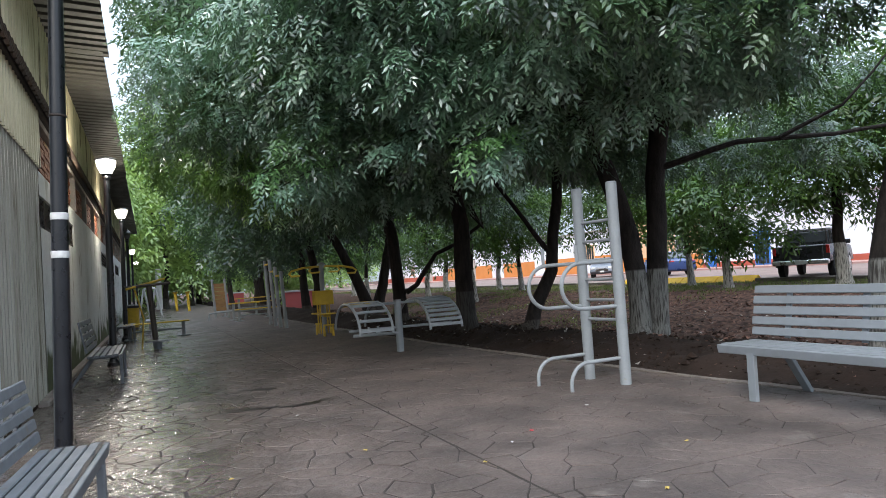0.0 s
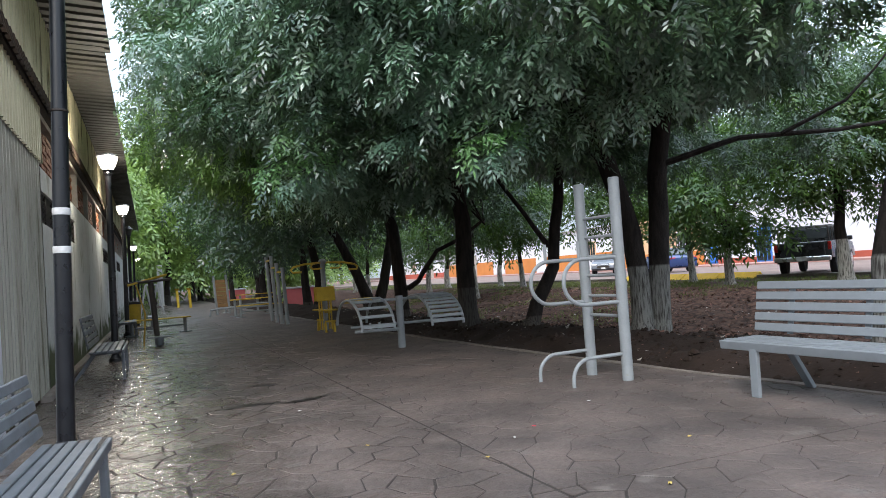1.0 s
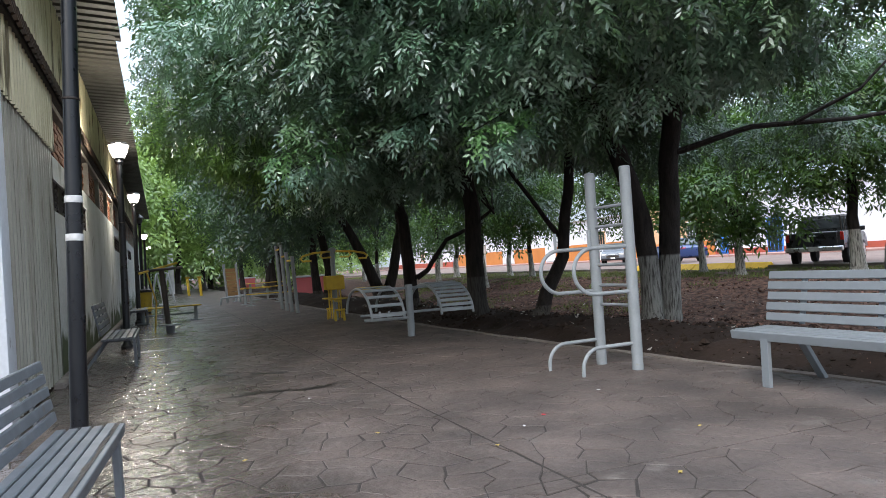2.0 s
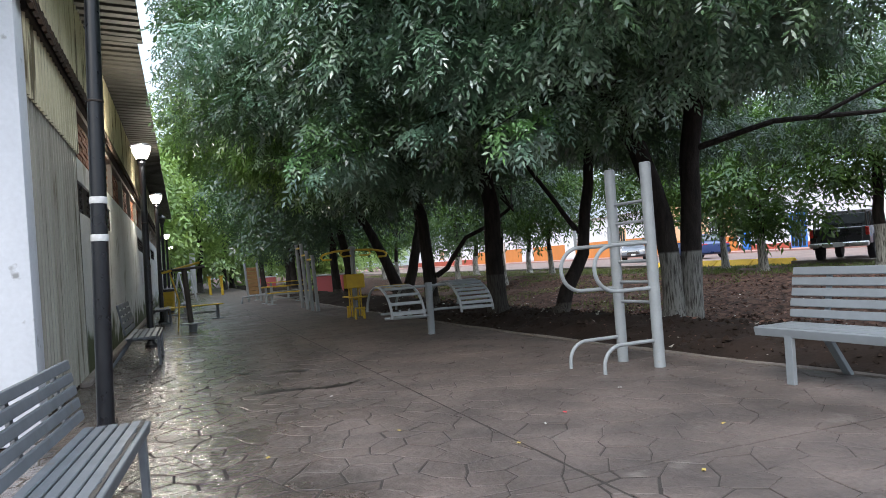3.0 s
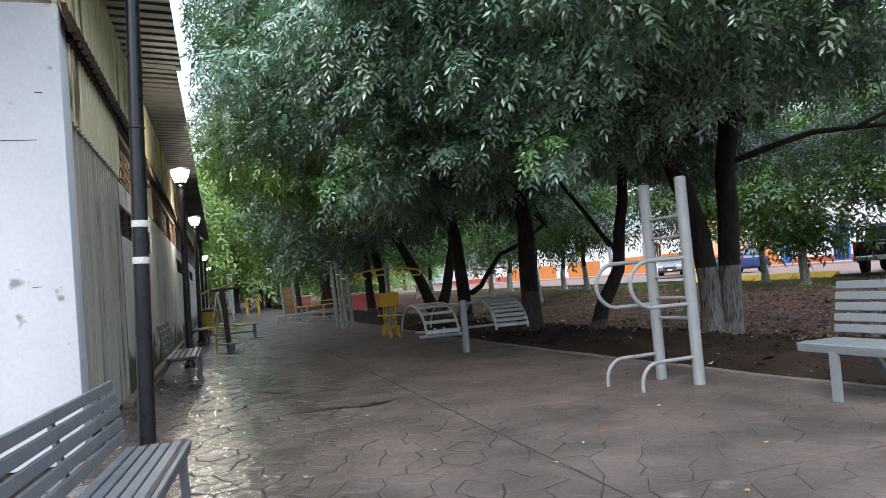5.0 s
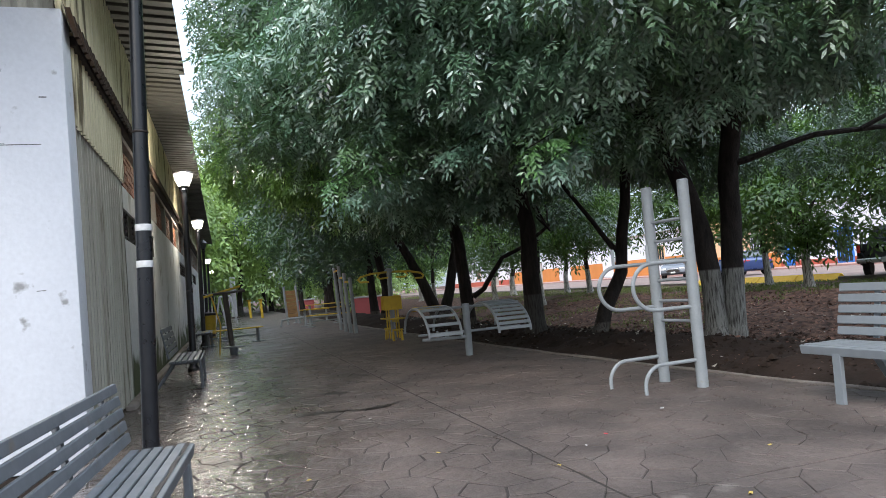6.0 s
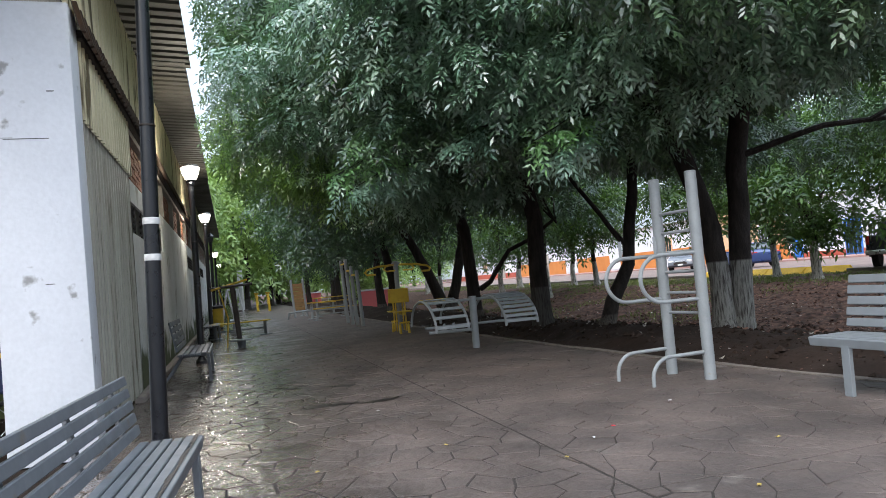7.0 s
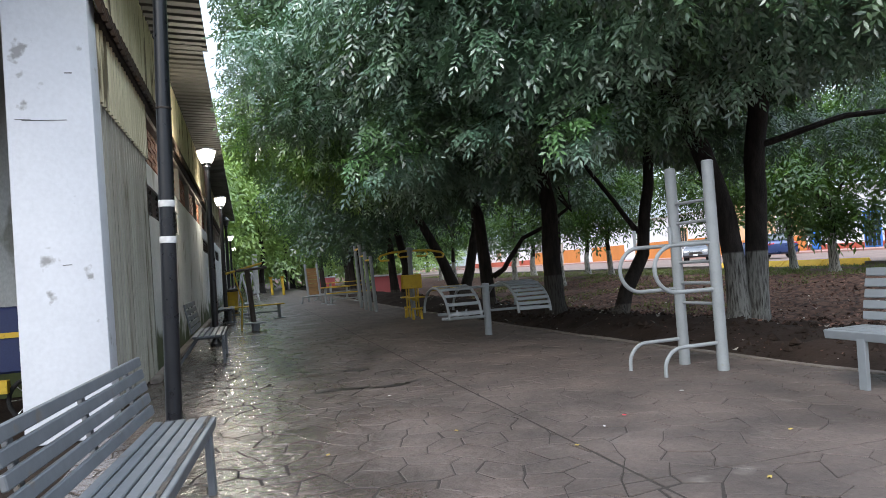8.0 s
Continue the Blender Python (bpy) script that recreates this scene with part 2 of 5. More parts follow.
M["soil"] = material("soil", (0.036, 0.024, 0.019), (0.016, 0.011, 0.009), 2.2, 0.95, bump=1.0, fine=22, spec=0.15)
n_, l_ = M["soil"].node_tree.nodes, M["soil"].node_tree.links
p_ = n_["Principled BSDF"]
g_ = n_.new("ShaderNodeNewGeometry")
s_ = n_.new("ShaderNodeSeparateXYZ")
l_.new(g_.outputs["Position"], s_.inputs["Vector"])
w_ = n_.new("ShaderNodeTexNoise")
w_.inputs["Scale"].default_value, w_.inputs["Detail"].default_value = 1.3, 7
l_.new(g_.outputs["Position"], w_.inputs["Vector"])
a_ = n_.new("ShaderNodeMath")
a_.operation = "MULTIPLY_ADD"
a_.inputs[1].default_value = 3.5
l_.new(w_.outputs["Fac"], a_.inputs[0])
l_.new(s_.outputs["X"], a_.inputs[2])
r_ = n_.new("ShaderNodeMapRange")
r_.inputs["From Min"].default_value, r_.inputs["From Max"].default_value = 8.9, 9.8
l_.new(a_.outputs["Value"], r_.inputs["Value"])
v_ = n_.new("ShaderNodeTexNoise")
v_.inputs["Scale"].default_value, v_.inputs["Detail"].default_value = 7, 12
l_.new(g_.outputs["Position"], v_.inputs["Vector"])
c_ = n_.new("ShaderNodeMix")
c_.data_type = "RGBA"
c_.inputs["A"].default_value, c_.inputs["B"].default_value = (0.022, 0.013, 0.010, 1), (0.125, 0.07, 0.052, 1)
k_ = n_.new("ShaderNodeMapRange")
k_.inputs["From Min"].default_value, k_.inputs["From Max"].default_value = 0.36, 0.66
l_.new(v_.outputs["Fac"], k_.inputs["Value"])
l_.new(k_.outputs["Result"], c_.inputs["Factor"])
x_ = n_.new("ShaderNodeMix")
x_.data_type = "RGBA"
l_.new(r_.outputs["Result"], x_.inputs["Factor"])
l_.new(p_.inputs["Base Color"].links[0].from_socket, x_.inputs["A"])
l_.new(c_.outputs["Result"], x_.inputs["B"])
l_.new(x_.outputs["Result"], p_.inputs["Base Color"])
M["litter"] = material("litter", (0.19, 0.105, 0.08), (0.09, 0.05, 0.038), 3, 0.9, bump=0.3, island=0.55)
M["stone_bits"] = material("stone_bits", (0.45, 0.42, 0.38), (0.30, 0.28, 0.25), 8, 0.85, bump=0.4, island=0.4)
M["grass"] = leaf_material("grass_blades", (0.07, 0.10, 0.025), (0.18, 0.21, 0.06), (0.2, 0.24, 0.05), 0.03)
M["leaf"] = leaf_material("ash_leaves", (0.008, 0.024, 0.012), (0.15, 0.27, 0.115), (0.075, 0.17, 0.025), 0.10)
# darker copy of the ash leaves, with the row's shade put into the colour
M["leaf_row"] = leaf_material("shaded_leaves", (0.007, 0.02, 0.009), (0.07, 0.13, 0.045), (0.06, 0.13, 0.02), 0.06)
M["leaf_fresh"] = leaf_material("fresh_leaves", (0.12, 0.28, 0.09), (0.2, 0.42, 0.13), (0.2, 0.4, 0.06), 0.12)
# lighter ash leaf copy: skylight on the crowns' open side is in the colour
M["leaf_sky"] = leaf_material("skylit_side_leaves", (0.09, 0.19, 0.11), (0.28, 0.43, 0.28), (0.1, 0.22, 0.05), 0.16)
# yellower, lighter leaf copy that paints sunlight onto one crown
M["leaf_sun"] = leaf_material("sunlit_leaves", (0.07, 0.15, 0.03), (0.2, 0.33, 0.07), (0.2, 0.36, 0.05), 0.08)
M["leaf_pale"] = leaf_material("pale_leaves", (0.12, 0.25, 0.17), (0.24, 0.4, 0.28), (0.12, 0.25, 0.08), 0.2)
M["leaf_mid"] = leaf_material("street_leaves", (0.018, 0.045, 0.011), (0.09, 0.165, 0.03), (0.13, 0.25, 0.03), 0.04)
# bright leaf copy: the daylight on the far trees is put into the colour
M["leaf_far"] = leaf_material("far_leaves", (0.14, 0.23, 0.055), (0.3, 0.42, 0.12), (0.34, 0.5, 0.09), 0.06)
M["bark"] = bark_material("bark_tall_wash", 1.07)
M["bark_low"] = bark_material("bark_low_wash", 0.85, (0.075, 0.072, 0.066))
M["bark_plain"] = bark_material("bark_plain", 0.3, (0.09, 0.08, 0.07))
M["bark_street"] = bark_material("bark_street_wash", 1.35, (0.48, 0.47, 0.43))
M["asphalt"] = material("street_paving", (0.21, 0.15, 0.13), (0.14, 0.105, 0.095), 0.6, 0.9, bump=0.5, fine=12, rough_b=0.95, spec=0.15)
M["pink_walk"] = material("pink_pavement", (0.36, 0.20, 0.17), (0.28, 0.17, 0.15), 1.2, 0.8, bump=0.3)
M["yellow_kerb"] = material("yellow_kerb", (0.74, 0.44, 0.02), (0.6, 0.36, 0.03), 3, 0.7, bump=0.3)
M["house_white"] = material("house_white", grain=0.05, a=(0.68, 0.69, 0.72), b=(0.6, 0.61, 0.64), scale=0.5, rough=0.85, bump=0.2)
M["house_orange"] = material("house_orange", grain=0.05, a=(0.56, 0.21, 0.055), b=(0.47, 0.175, 0.05), scale=0.6, rough=0.85, bump=0.2)
M["house_peach"] = material("house_peach", grain=0.05, a=(0.72, 0.46, 0.27), b=(0.64, 0.4, 0.24), scale=0.6, rough=0.85, bump=0.2)
M["house_red"] = material("house_red", grain=0.05, a=(0.42, 0.09, 0.06), b=(0.34, 0.08, 0.05), scale=0.6, rough=0.85, bump=0.2)
M["blue_paint"] = material("blue_paint", grain=0.05, a=(0.05, 0.22, 0.62), b=(0.04, 0.17, 0.5), scale=1.5, rough=0.6, bump=0.15)
M["navy"] = material("navy_paint", (0.012, 0.02, 0.075), (0.02, 0.03, 0.09), 3, 0.45, bump=0.1)
M["pink_wall"] = material("pink_wall", grain=0.05, a=(0.55, 0.13, 0.14), b=(0.45, 0.12, 0.12), scale=0.8, rough=0.8, bump=0.2)
M["glass"] = material("dark_glass", (0.02, 0.023, 0.026), (0.035, 0.04, 0.045), 2, 0.08, bump=0.0, spec=0.6)
M["car_black"] = material("car_black", grain=0.05, a=(0.012, 0.013, 0.016), b=(0.02, 0.02, 0.024), scale=3, rough=0.22, bump=0.03, spec=0.6)
M["car_blue"] = material("car_blue", grain=0.05, a=(0.014, 0.035, 0.12), b=(0.02, 0.042, 0.135), scale=3, rough=0.25, bump=0.03, spec=0.6)
M["car_silver"] = material("car_silver", grain=0.05, a=(0.12, 0.13, 0.15), b=(0.09, 0.1, 0.12), scale=3, rough=0.3, metal=0.5, bump=0.03)
M["chrome"] = material("chrome", (0.6, 0.6, 0.6), (0.5, 0.5, 0.5), 6, 0.22, metal=0.9, bump=0.03)
M["red_light"] = material("red_lens", (0.5, 0.02, 0.015), (0.4, 0.02, 0.015), 8, 0.2, bump=0.02)
M["lens"] = material("clear_lens", (0.7, 0.7, 0.7), (0.6, 0.6, 0.6), 8, 0.12, bump=0.02)
M["plate"] = material("plate_paint", (0.6, 0.6, 0.6), (0.52, 0.52, 0.52), 8, 0.5, bump=0.02)
M["red"] = material("red_plastic", (0.6, 0.03, 0.05), (0.5, 0.03, 0.04), 10, 0.4, bump=0.1)
M["yellow_leaf"] = material("yellow_leaf", (0.42, 0.31, 0.07), (0.34, 0.26, 0.08), 12, 0.6, bump=0.2)


def glow_material(name, color, strength):
    m = bpy.data.materials.new(name)
    m.use_nodes = True
    n, l = m.node_tree.nodes, m.node_tree.links
    n.clear()
    e, o = n.new("ShaderNodeEmission"), n.new("ShaderNodeOutputMaterial")
    e.inputs["Color"].default_value, e.inputs["Strength"].default_value = (*color, 1), strength
    l.new(e.outputs[0], o.inputs["Surface"])
    return m


M["lit"] = glow_material("lit_lamp_glass", (1.0, 0.95, 0.82), 6.0)
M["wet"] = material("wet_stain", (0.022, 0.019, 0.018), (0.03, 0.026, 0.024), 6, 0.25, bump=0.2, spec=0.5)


# ---- builders ----
def part(name, bm, mat, parent=None, label="", smooth=True):
    """Links a bmesh as one mesh object, under a thing or a part."""
    me = bpy.data.meshes.new(name)
    bm.to_mesh(me)
    bm.free()
    me.materials.append(mat)
    if smooth:
        me.shade_smooth()
        me.set_sharp_from_angle(angle=radians(35))
    ob = new(name, me)
    if parent:
        ob.parent = parent
    if label:
        tagged(ob, label)
    return ob


def thing(name, label, category, group="", kind="", m=None):
    ob = new(name)
    ob.empty_display_size = 0.2
    if m is not None:
        ob.matrix_world = m
    return tagged(ob, label, category, group, kind)


def box(bm, c, s, rot=(0, 0, 0), bevel=0.004):
    r = bmesh.ops.create_cube(bm, size=1.0, matrix=pose(*c, *rot) @ Matrix.Diagonal((*s, 1)))
    if bevel:
        es = list({e for v in r["verts"] for e in v.link_edges})
        bmesh.ops.bevel(bm, geom=es, offset=min(bevel, min(s) * 0.4), segments=1, affect="EDGES", profile=0.5)
    return bm


def boxed(*a, **k):
    return box(bmesh.new(), *a, **k)


def tube(bm, pts, radius, n=10, cap=True):
    """A round bar along points; radius is one number or one for each point."""
    pts = [Vector(p) for p in pts]
    rs = radius if isinstance(radius, (list, tuple)) else [radius] * len(pts)
    rings, side = [], None
    for i, p in enumerate(pts):
        d = (pts[min(i + 1, len(pts) - 1)] - pts[max(i - 1, 0)]).normalized()
        if side is None:
            side = d.orthogonal().normalized()
        side = (side - d * side.dot(d)).normalized()
        up = d.cross(side)
        rings.append([bm.verts.new(p + (side * math.cos(a) + up * math.sin(a)) * rs[i]) for a in [2 * math.pi * k / n for k in range(n)]])
    for a, b in zip(rings, rings[1:]):
        for k in range(n):
            bm.faces.new((a[k], a[(k + 1) % n], b[(k + 1) % n], b[k]))
    if cap:
        bm.faces.new(rings[0][::-1])
        bm.faces.new(rings[-1])
    return bm


def tubed(*a, **k):
    return tube(bmesh.new(), *a, **k)


def lathe(bm, prof, n=20, at=(0, 0, 0)):
    """A turned shape round z from (radius, height) pairs."""
    rings = [[bm.verts.new((at[0] + r * math.cos(2 * math.pi * k / n), at[1] + r * math.sin(2 * math.pi * k / n), at[2] + z)) for k in range(n)] for r, z in prof]
    for a, b in zip(rings, rings[1:]):
        for k in range(n):
            bm.faces.new((a[k], a[(k + 1) % n], b[(k + 1) % n], b[k]))
    bm.faces.new(rings[0][::-1])
    bm.faces.new(rings[-1])
    return bm


def grid_mesh(name, xs, ys, fn, mat):
    """One sheet over the grid xs by ys with heights from fn."""
    nx, ny = len(xs), len(ys)
    verts = [(x, y, fn(x, y)) for y in ys for x in xs]
    faces = [(j * nx + i, j * nx + i + 1, (j + 1) * nx + i + 1, (j + 1) * nx + i) for j in range(ny - 1) for i in range(nx - 1)]
    me = bpy.data.meshes.new(name)
    me.from_pydata(verts, [], faces)
    me.materials.append(mat)
    me.shade_smooth()
    return new(name, me)


def quads_mesh(name, verts, mat, parent=None):
    """One mesh of loose quads, from an array of (n, 4, 3) corners."""
    n = len(verts)
    me = bpy.data.meshes.new(name)
    me.vertices.add(n * 4)
    me.vertices.foreach_set("co", np.ascontiguousarray(verts, dtype=np.float32).ravel())
    me.loops.add(n * 4)
    me.loops.foreach_set("vertex_index", np.arange(n * 4, dtype=np.int32))
    me.polygons.add(n)
    me.polygons.foreach_set("loop_start", np.arange(0, n * 4, 4, dtype=np.int32))
    me.materials.append(mat)
    me.update(calc_edges=True)
    ob = new(name, me)
    if parent:
        ob.parent = parent
    return ob


def corrugated(bm, origin, along, up, length, height, pitch=0.1, depth=0.018, thick=True):
    """A wavy sheet: waves run along, ridges run up."""
    o, a, u = Vector(origin), Vector(along).normalized(), Vector(up).normalized()
    nrm = a.cross(u).normalized()
    n = max(2, int(length / pitch * 4))
    low, high = [], []
    for i in range(n + 1):
        s = length * i / n
        w = (depth, 0, -depth, 0)[i % 4]
        base = o + a * s + nrm * w
        low.append(bm.verts.new(base))
        high.append(bm.verts.new(base + u * height))
    for i in range(n):
        bm.faces.new((low[i], low[i + 1], high[i + 1], high[i]))
    return bm


def ribbed(bm, origin, along, up, length, height, pitch, depth):
    """Trapezoidal sheet metal: wide flats with narrow ribs standing out along the normal."""
    o, a, u = Vector(origin), Vector(along).normalized(), Vector(up).normalized()
    nrm = a.cross(u).normalized()
    low, high = [], []
    for i in range(int(length / pitch) + 1):
        for f, d in ((0.0, 0), (0.56, 0), (0.66, depth), (0.88, depth), (0.98, 0)):
            q = o + a * min(length, (i + f) * pitch) + nrm * d
            low.append(bm.verts.new(q))
            high.append(bm.verts.new(q + u * height))
    for i in range(len(low) - 1):
        bm.faces.new((low[i], low[i + 1], high[i + 1], high[i]))
    return bm


# ---- ground ----
def path_edge(y):
    return 4.38 + 1.55 * math.exp(-max(y, -1.0) / 6.3)


def soil_z(x, y):
    e = path_edge(y)
    if x < e + 0.06:
        return -0.06
    d = x - e
    prof = ((0, -0.05), (0.25, -0.01), (0.85, 0.09), (1.5, 0.15), (2.2, 0.04), (4.4, -0.46), (5.6, -0.46), (8.0, -0.2), (10.8, 0.12), (14.5, 0.14), (16.2, 0.16), (40, 0.1), (400, 0.1))
    z = prof[-1][1]
    for (a, za), (b, zb) in zip(prof, prof[1:]):
        if a <= d < b:
            t = (d - a) / (b - a)
            t = t * t * (3 - 2 * t)
            z = za + (zb - za) * t
            break
    k = min(1, d / 0.5) * (1 if d < 12 else 0.3)
    if d > 15.8:
        return z
    z += k * (0.09 * noise.noise((x * 0.9, y * 0.9, 3)) + 0.075 * noise.noise((x * 3, y * 3, 5)) + 0.03 * noise.noise((x * 7, y * 7, 9)))
    return z


def axis(*spans):
    out = []
    for a, b, s in spans:
        n = max(1, round((b - a) / s))
        out += [a + (b - a) * i / n for i in range(n)]
    return out + [spans[-1][1]]


ground = grid_mesh("ground", axis((-400, -60, 60), (-60, -2, 8), (-2, 4.2, 1.5), (4.2, 9, 0.12), (9, 21, 0.25), (21, 60, 8), (60, 400, 60)),
                   axis((-300, -40, 50), (-40, -3, 4), (-3, 16, 0.16), (16, 40, 0.35), (40, 90, 2), (90, 500, 40)), soil_z, M["soil"])
tagged(ground, "dark bare soil bank with a shallow ditch", "ground", kind="structure")

# road, its kerb and the far pavement
road = part("road", boxed((29.2, 60, 0.12), (16.2, 400, 0.24), bevel=0), M["asphalt"], label="wide damp pinkish-grey street")
tagged(road, category="road", kind="structure")
far_walk = part("pavement", boxed((39.2, 60, 0.17), (3.8, 400, 0.38), bevel=0.02), M["pink_walk"], label="raised pinkish pavement before the houses")
tagged(far_walk, category="pavement", kind="structure")
kerb = thing("kerb", "low concrete street kerb, painted yellow in stretches", "kerb", kind="structure")
for i in range(60):
    y0 = -8 + i * 2.0
    yel = 19 < y0 < 27 or 44 < y0 < 47
    part("kerb_stone", boxed((20.95, y0 + 0.995, 0.17), (0.5, 1.985, 0.24), rot=(0, -38, 0), bevel=0.03) if yel else boxed((20.95, y0 + 0.995, 0.14), (0.28, 1.985, 0.3), bevel=0.02), M["yellow_kerb" if yel else "kerb"], kerb)


# ---- trees ----
def limb(bm, pts, r0, r1, n=8):
    """A crooked tapering limb through points."""
    fine = []
    for i in range(len(pts) - 1):
        a, b = Vector(pts[i]), Vector(pts[i + 1])
        for k in range(4):
            p = a.lerp(b, k / 4)
            j = 0.05 * min(1.0, (b - a).length)
            fine.append(p + Vector((noise.noise(p * 1.7), noise.noise(p * 1.7 + Vector((7, 1, 3))), 0)) * j)
    fine.append(Vector(pts[-1]))
    m = len(fine) - 1
    tube(bm, fine, [r0 + (r1 - r0) * (i / m) ** 0.8 for i in range(m + 1)], n)


def foliage(rng, centres, radii, per, leaf, pairs, droop=0.55):
    """Compound leaves filling clumps: an array of leaflet quads."""
    c = np.repeat(np.asarray(centres), per, axis=0)
    r = np.repeat(np.asarray(radii), per, axis=0)
    n = len(c)
    u = rng.normal(size=(n, 3))
    u /= np.linalg.norm(u, axis=1)[:, None]
    start = c + u * r * (0.35 + 0.65 * rng.random((n, 1)) ** 0.6)
    d = u * np.array([0.8, 0.8, 0.45]) + rng.normal(size=(n, 3)) * 0.35 + np.array([0, 0, -droop])
    d /= np.linalg.norm(d, axis=1)[:, None]
    upv = np.array([0, 0, 1.0]) + rng.normal(size=(n, 3)) * 0.4
    side = np.cross(d, upv)
    side /= np.linalg.norm(side, axis=1)[:, None] + 1e-9
    nor = np.cross(side, d)
    size = leaf * (0.7 + 0.6 * rng.random((n, 1)))
    out = []
    spots = [(0.22 + 0.62 * k / max(1, pairs - 1), s) for k in range(pairs) for s in (-1, 1)] + [(1.0, 0)]
    for f, s in spots:
        base = start + d * size * 2.7 * f - np.array([0, 0, 1.0]) * size * 0.5 * f * f
        ld = d * (0.55 if s else 1.0) + side * s * 0.85 + np.array([0, 0, -0.28]) + rng.normal(size=(n, 3)) * 0.16
        ld /= np.linalg.norm(ld, axis=1)[:, None]
        w = np.cross(ld, nor + rng.normal(size=(n, 3)) * 0.25)
        w /= np.linalg.norm(w, axis=1)[:, None] + 1e-9
        w *= size * 0.155
        tip = base + ld * size
        mid = base + ld * size * 0.45
        out.append(np.stack([base, mid + w, tip, mid - w], axis=1))
    q = np.concatenate(out)
    clear = (q[:, :, 0].min(axis=1) > -0.46) | (q[:, 0, 1] > 48)
    return q[clear]


def crown_clumps(rng, centre, radius, count, size, floor_z):
    """Clump centres through an ellipsoid, thicker towards its skin, none below floor_z."""
    cs, rs = [], []
    while len(cs) < count:
        u = rng.normal(size=3)
        u /= np.linalg.norm(u)
        p = np.asarray(centre) + u * np.asarray(radius) * (0.35 + 0.65 * rng.random() ** 0.5)
        s = size * (0.7 + 0.6 * rng.random())
        if p[0] - s * 0.8 < -0.42 and 2 < p[1] < 48:
            continue
        low = floor_z + (0.7 * max(0.0, 2.4 - p[0]) if p[1] < 15.5 else 1.25 * max(0.0, 2.7 - p[0]) if p[1] < 50 else 0)
        if p[2] - s * 0.5 < low:
            p[2] = low + s * 0.5 + rng.random() * 0.4
        cs.append(p)
        rs.append(np.array([s * 1.25, s * 1.25, s * 0.46]))
    return cs, rs


def tree(seed, base, stems, centre, radius, count, size, per, leaf, pairs, floor_z, bark, label, leafmat, extra=(), group="", limbs=9, flare=1.35, lobes=(), inner=0, outer=(0, None), skin=0.1):
    """stems: lists of (points, r0, r1). extra: more clumps (x, y, z, radius)."""
    rng = np.random.default_rng(seed)
    t = thing("tree", label, "tree", group)
    t.location = base
    o = Vector(base)
    bm = bmesh.new()
    tops = []
    for pts, r0, r1 in stems:
        pts = [Vector(p) - o for p in pts]
        foot = pts[0]
        tube(bm, [foot + Vector((0, 0, -0.25)), foot + Vector((0, 0, 0.0)), foot + Vector((0, 0, 0.12)), foot.lerp(pts[1], 0.3)], [r0 * flare * 1.15, r0 * flare, r0 * 1.15, r0], 14)
        limb(bm, [foot.lerp(pts[1], 0.28)] + pts[1:], r0, r1, 12)
        tops.append((pts[-1], r1))
    part("trunk", bm, bark, t)
    cs, rs = crown_clumps(rng, centre, radius, count, size, floor_z)
    for c2, r2, n2, f2 in lobes:
        c3, r3 = crown_clumps(rng, c2, r2, n2, size, f2)
        cs, rs = cs + c3, rs + r3
    for x, y, z, s in extra:
        cs.append(np.array([x, y, z]))
        rs.append(np.array([s * 1.1, s * 1.1, s * 0.75]))
    bm = bmesh.new()
    pick = rng.permutation(len(cs))[:limbs]
    for k, i in enumerate(pick):
        a, r1 = tops[k % len(tops)]
        e = Vector(cs[i]) - o
        mid = a.lerp(e, 0.5) + Vector((0, 0, 0.35))
        limb(bm, [a - Vector((0, 0, 0.15)), a.lerp(mid, 0.5) + Vector((0, 0, 0.2)), mid, e], r1 * 0.6, 0.015, 7)
        for j in rng.permutation(len(cs))[:30 if leaf < 0.15 else 6]:
            if 0.3 < np.linalg.norm(cs[j] - np.asarray(cs[i])) < 1.8:
                limb(bm, [mid, mid.lerp(Vector(cs[j]) - o, 0.5) + Vector((0, 0, 0.1)), Vector(cs[j]) - o], r1 * 0.28, 0.01, 5)
    part("branchwork", bm, bark, t)
    q = foliage(rng, cs, rs, per, leaf, pairs) - np.asarray(base)
    # oversized leaves hidden inside the crown, added to block light and deepen its shade
    if inner:
        c4, r4 = crown_clumps(rng, centre, np.asarray(radius) * 0.62, inner, size, floor_z + 0.7)
        q = np.concatenate([q, foliage(rng, c4, r4, 45, 0.2, 3) - np.asarray(base)])
    crown = quads_mesh("crown", q, leafmat, t)
    tagged(crown, kind="stuff")
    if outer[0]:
        # lower-skirt sprays on the open side towards the path, daylight painted in their colour
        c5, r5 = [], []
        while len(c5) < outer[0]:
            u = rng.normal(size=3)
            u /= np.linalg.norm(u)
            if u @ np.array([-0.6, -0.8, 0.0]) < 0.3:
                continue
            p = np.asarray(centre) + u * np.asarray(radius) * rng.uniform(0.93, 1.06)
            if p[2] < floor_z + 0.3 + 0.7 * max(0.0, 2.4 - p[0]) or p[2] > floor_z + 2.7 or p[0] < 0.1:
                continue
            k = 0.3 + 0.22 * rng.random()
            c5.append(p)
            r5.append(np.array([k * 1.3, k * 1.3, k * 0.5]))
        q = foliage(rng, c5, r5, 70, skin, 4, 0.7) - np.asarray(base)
        tagged(quads_mesh("outer_leaves", q, outer[1], t), "leaves on the open side, daylight put into their paler colour", kind="stuff")
    return t


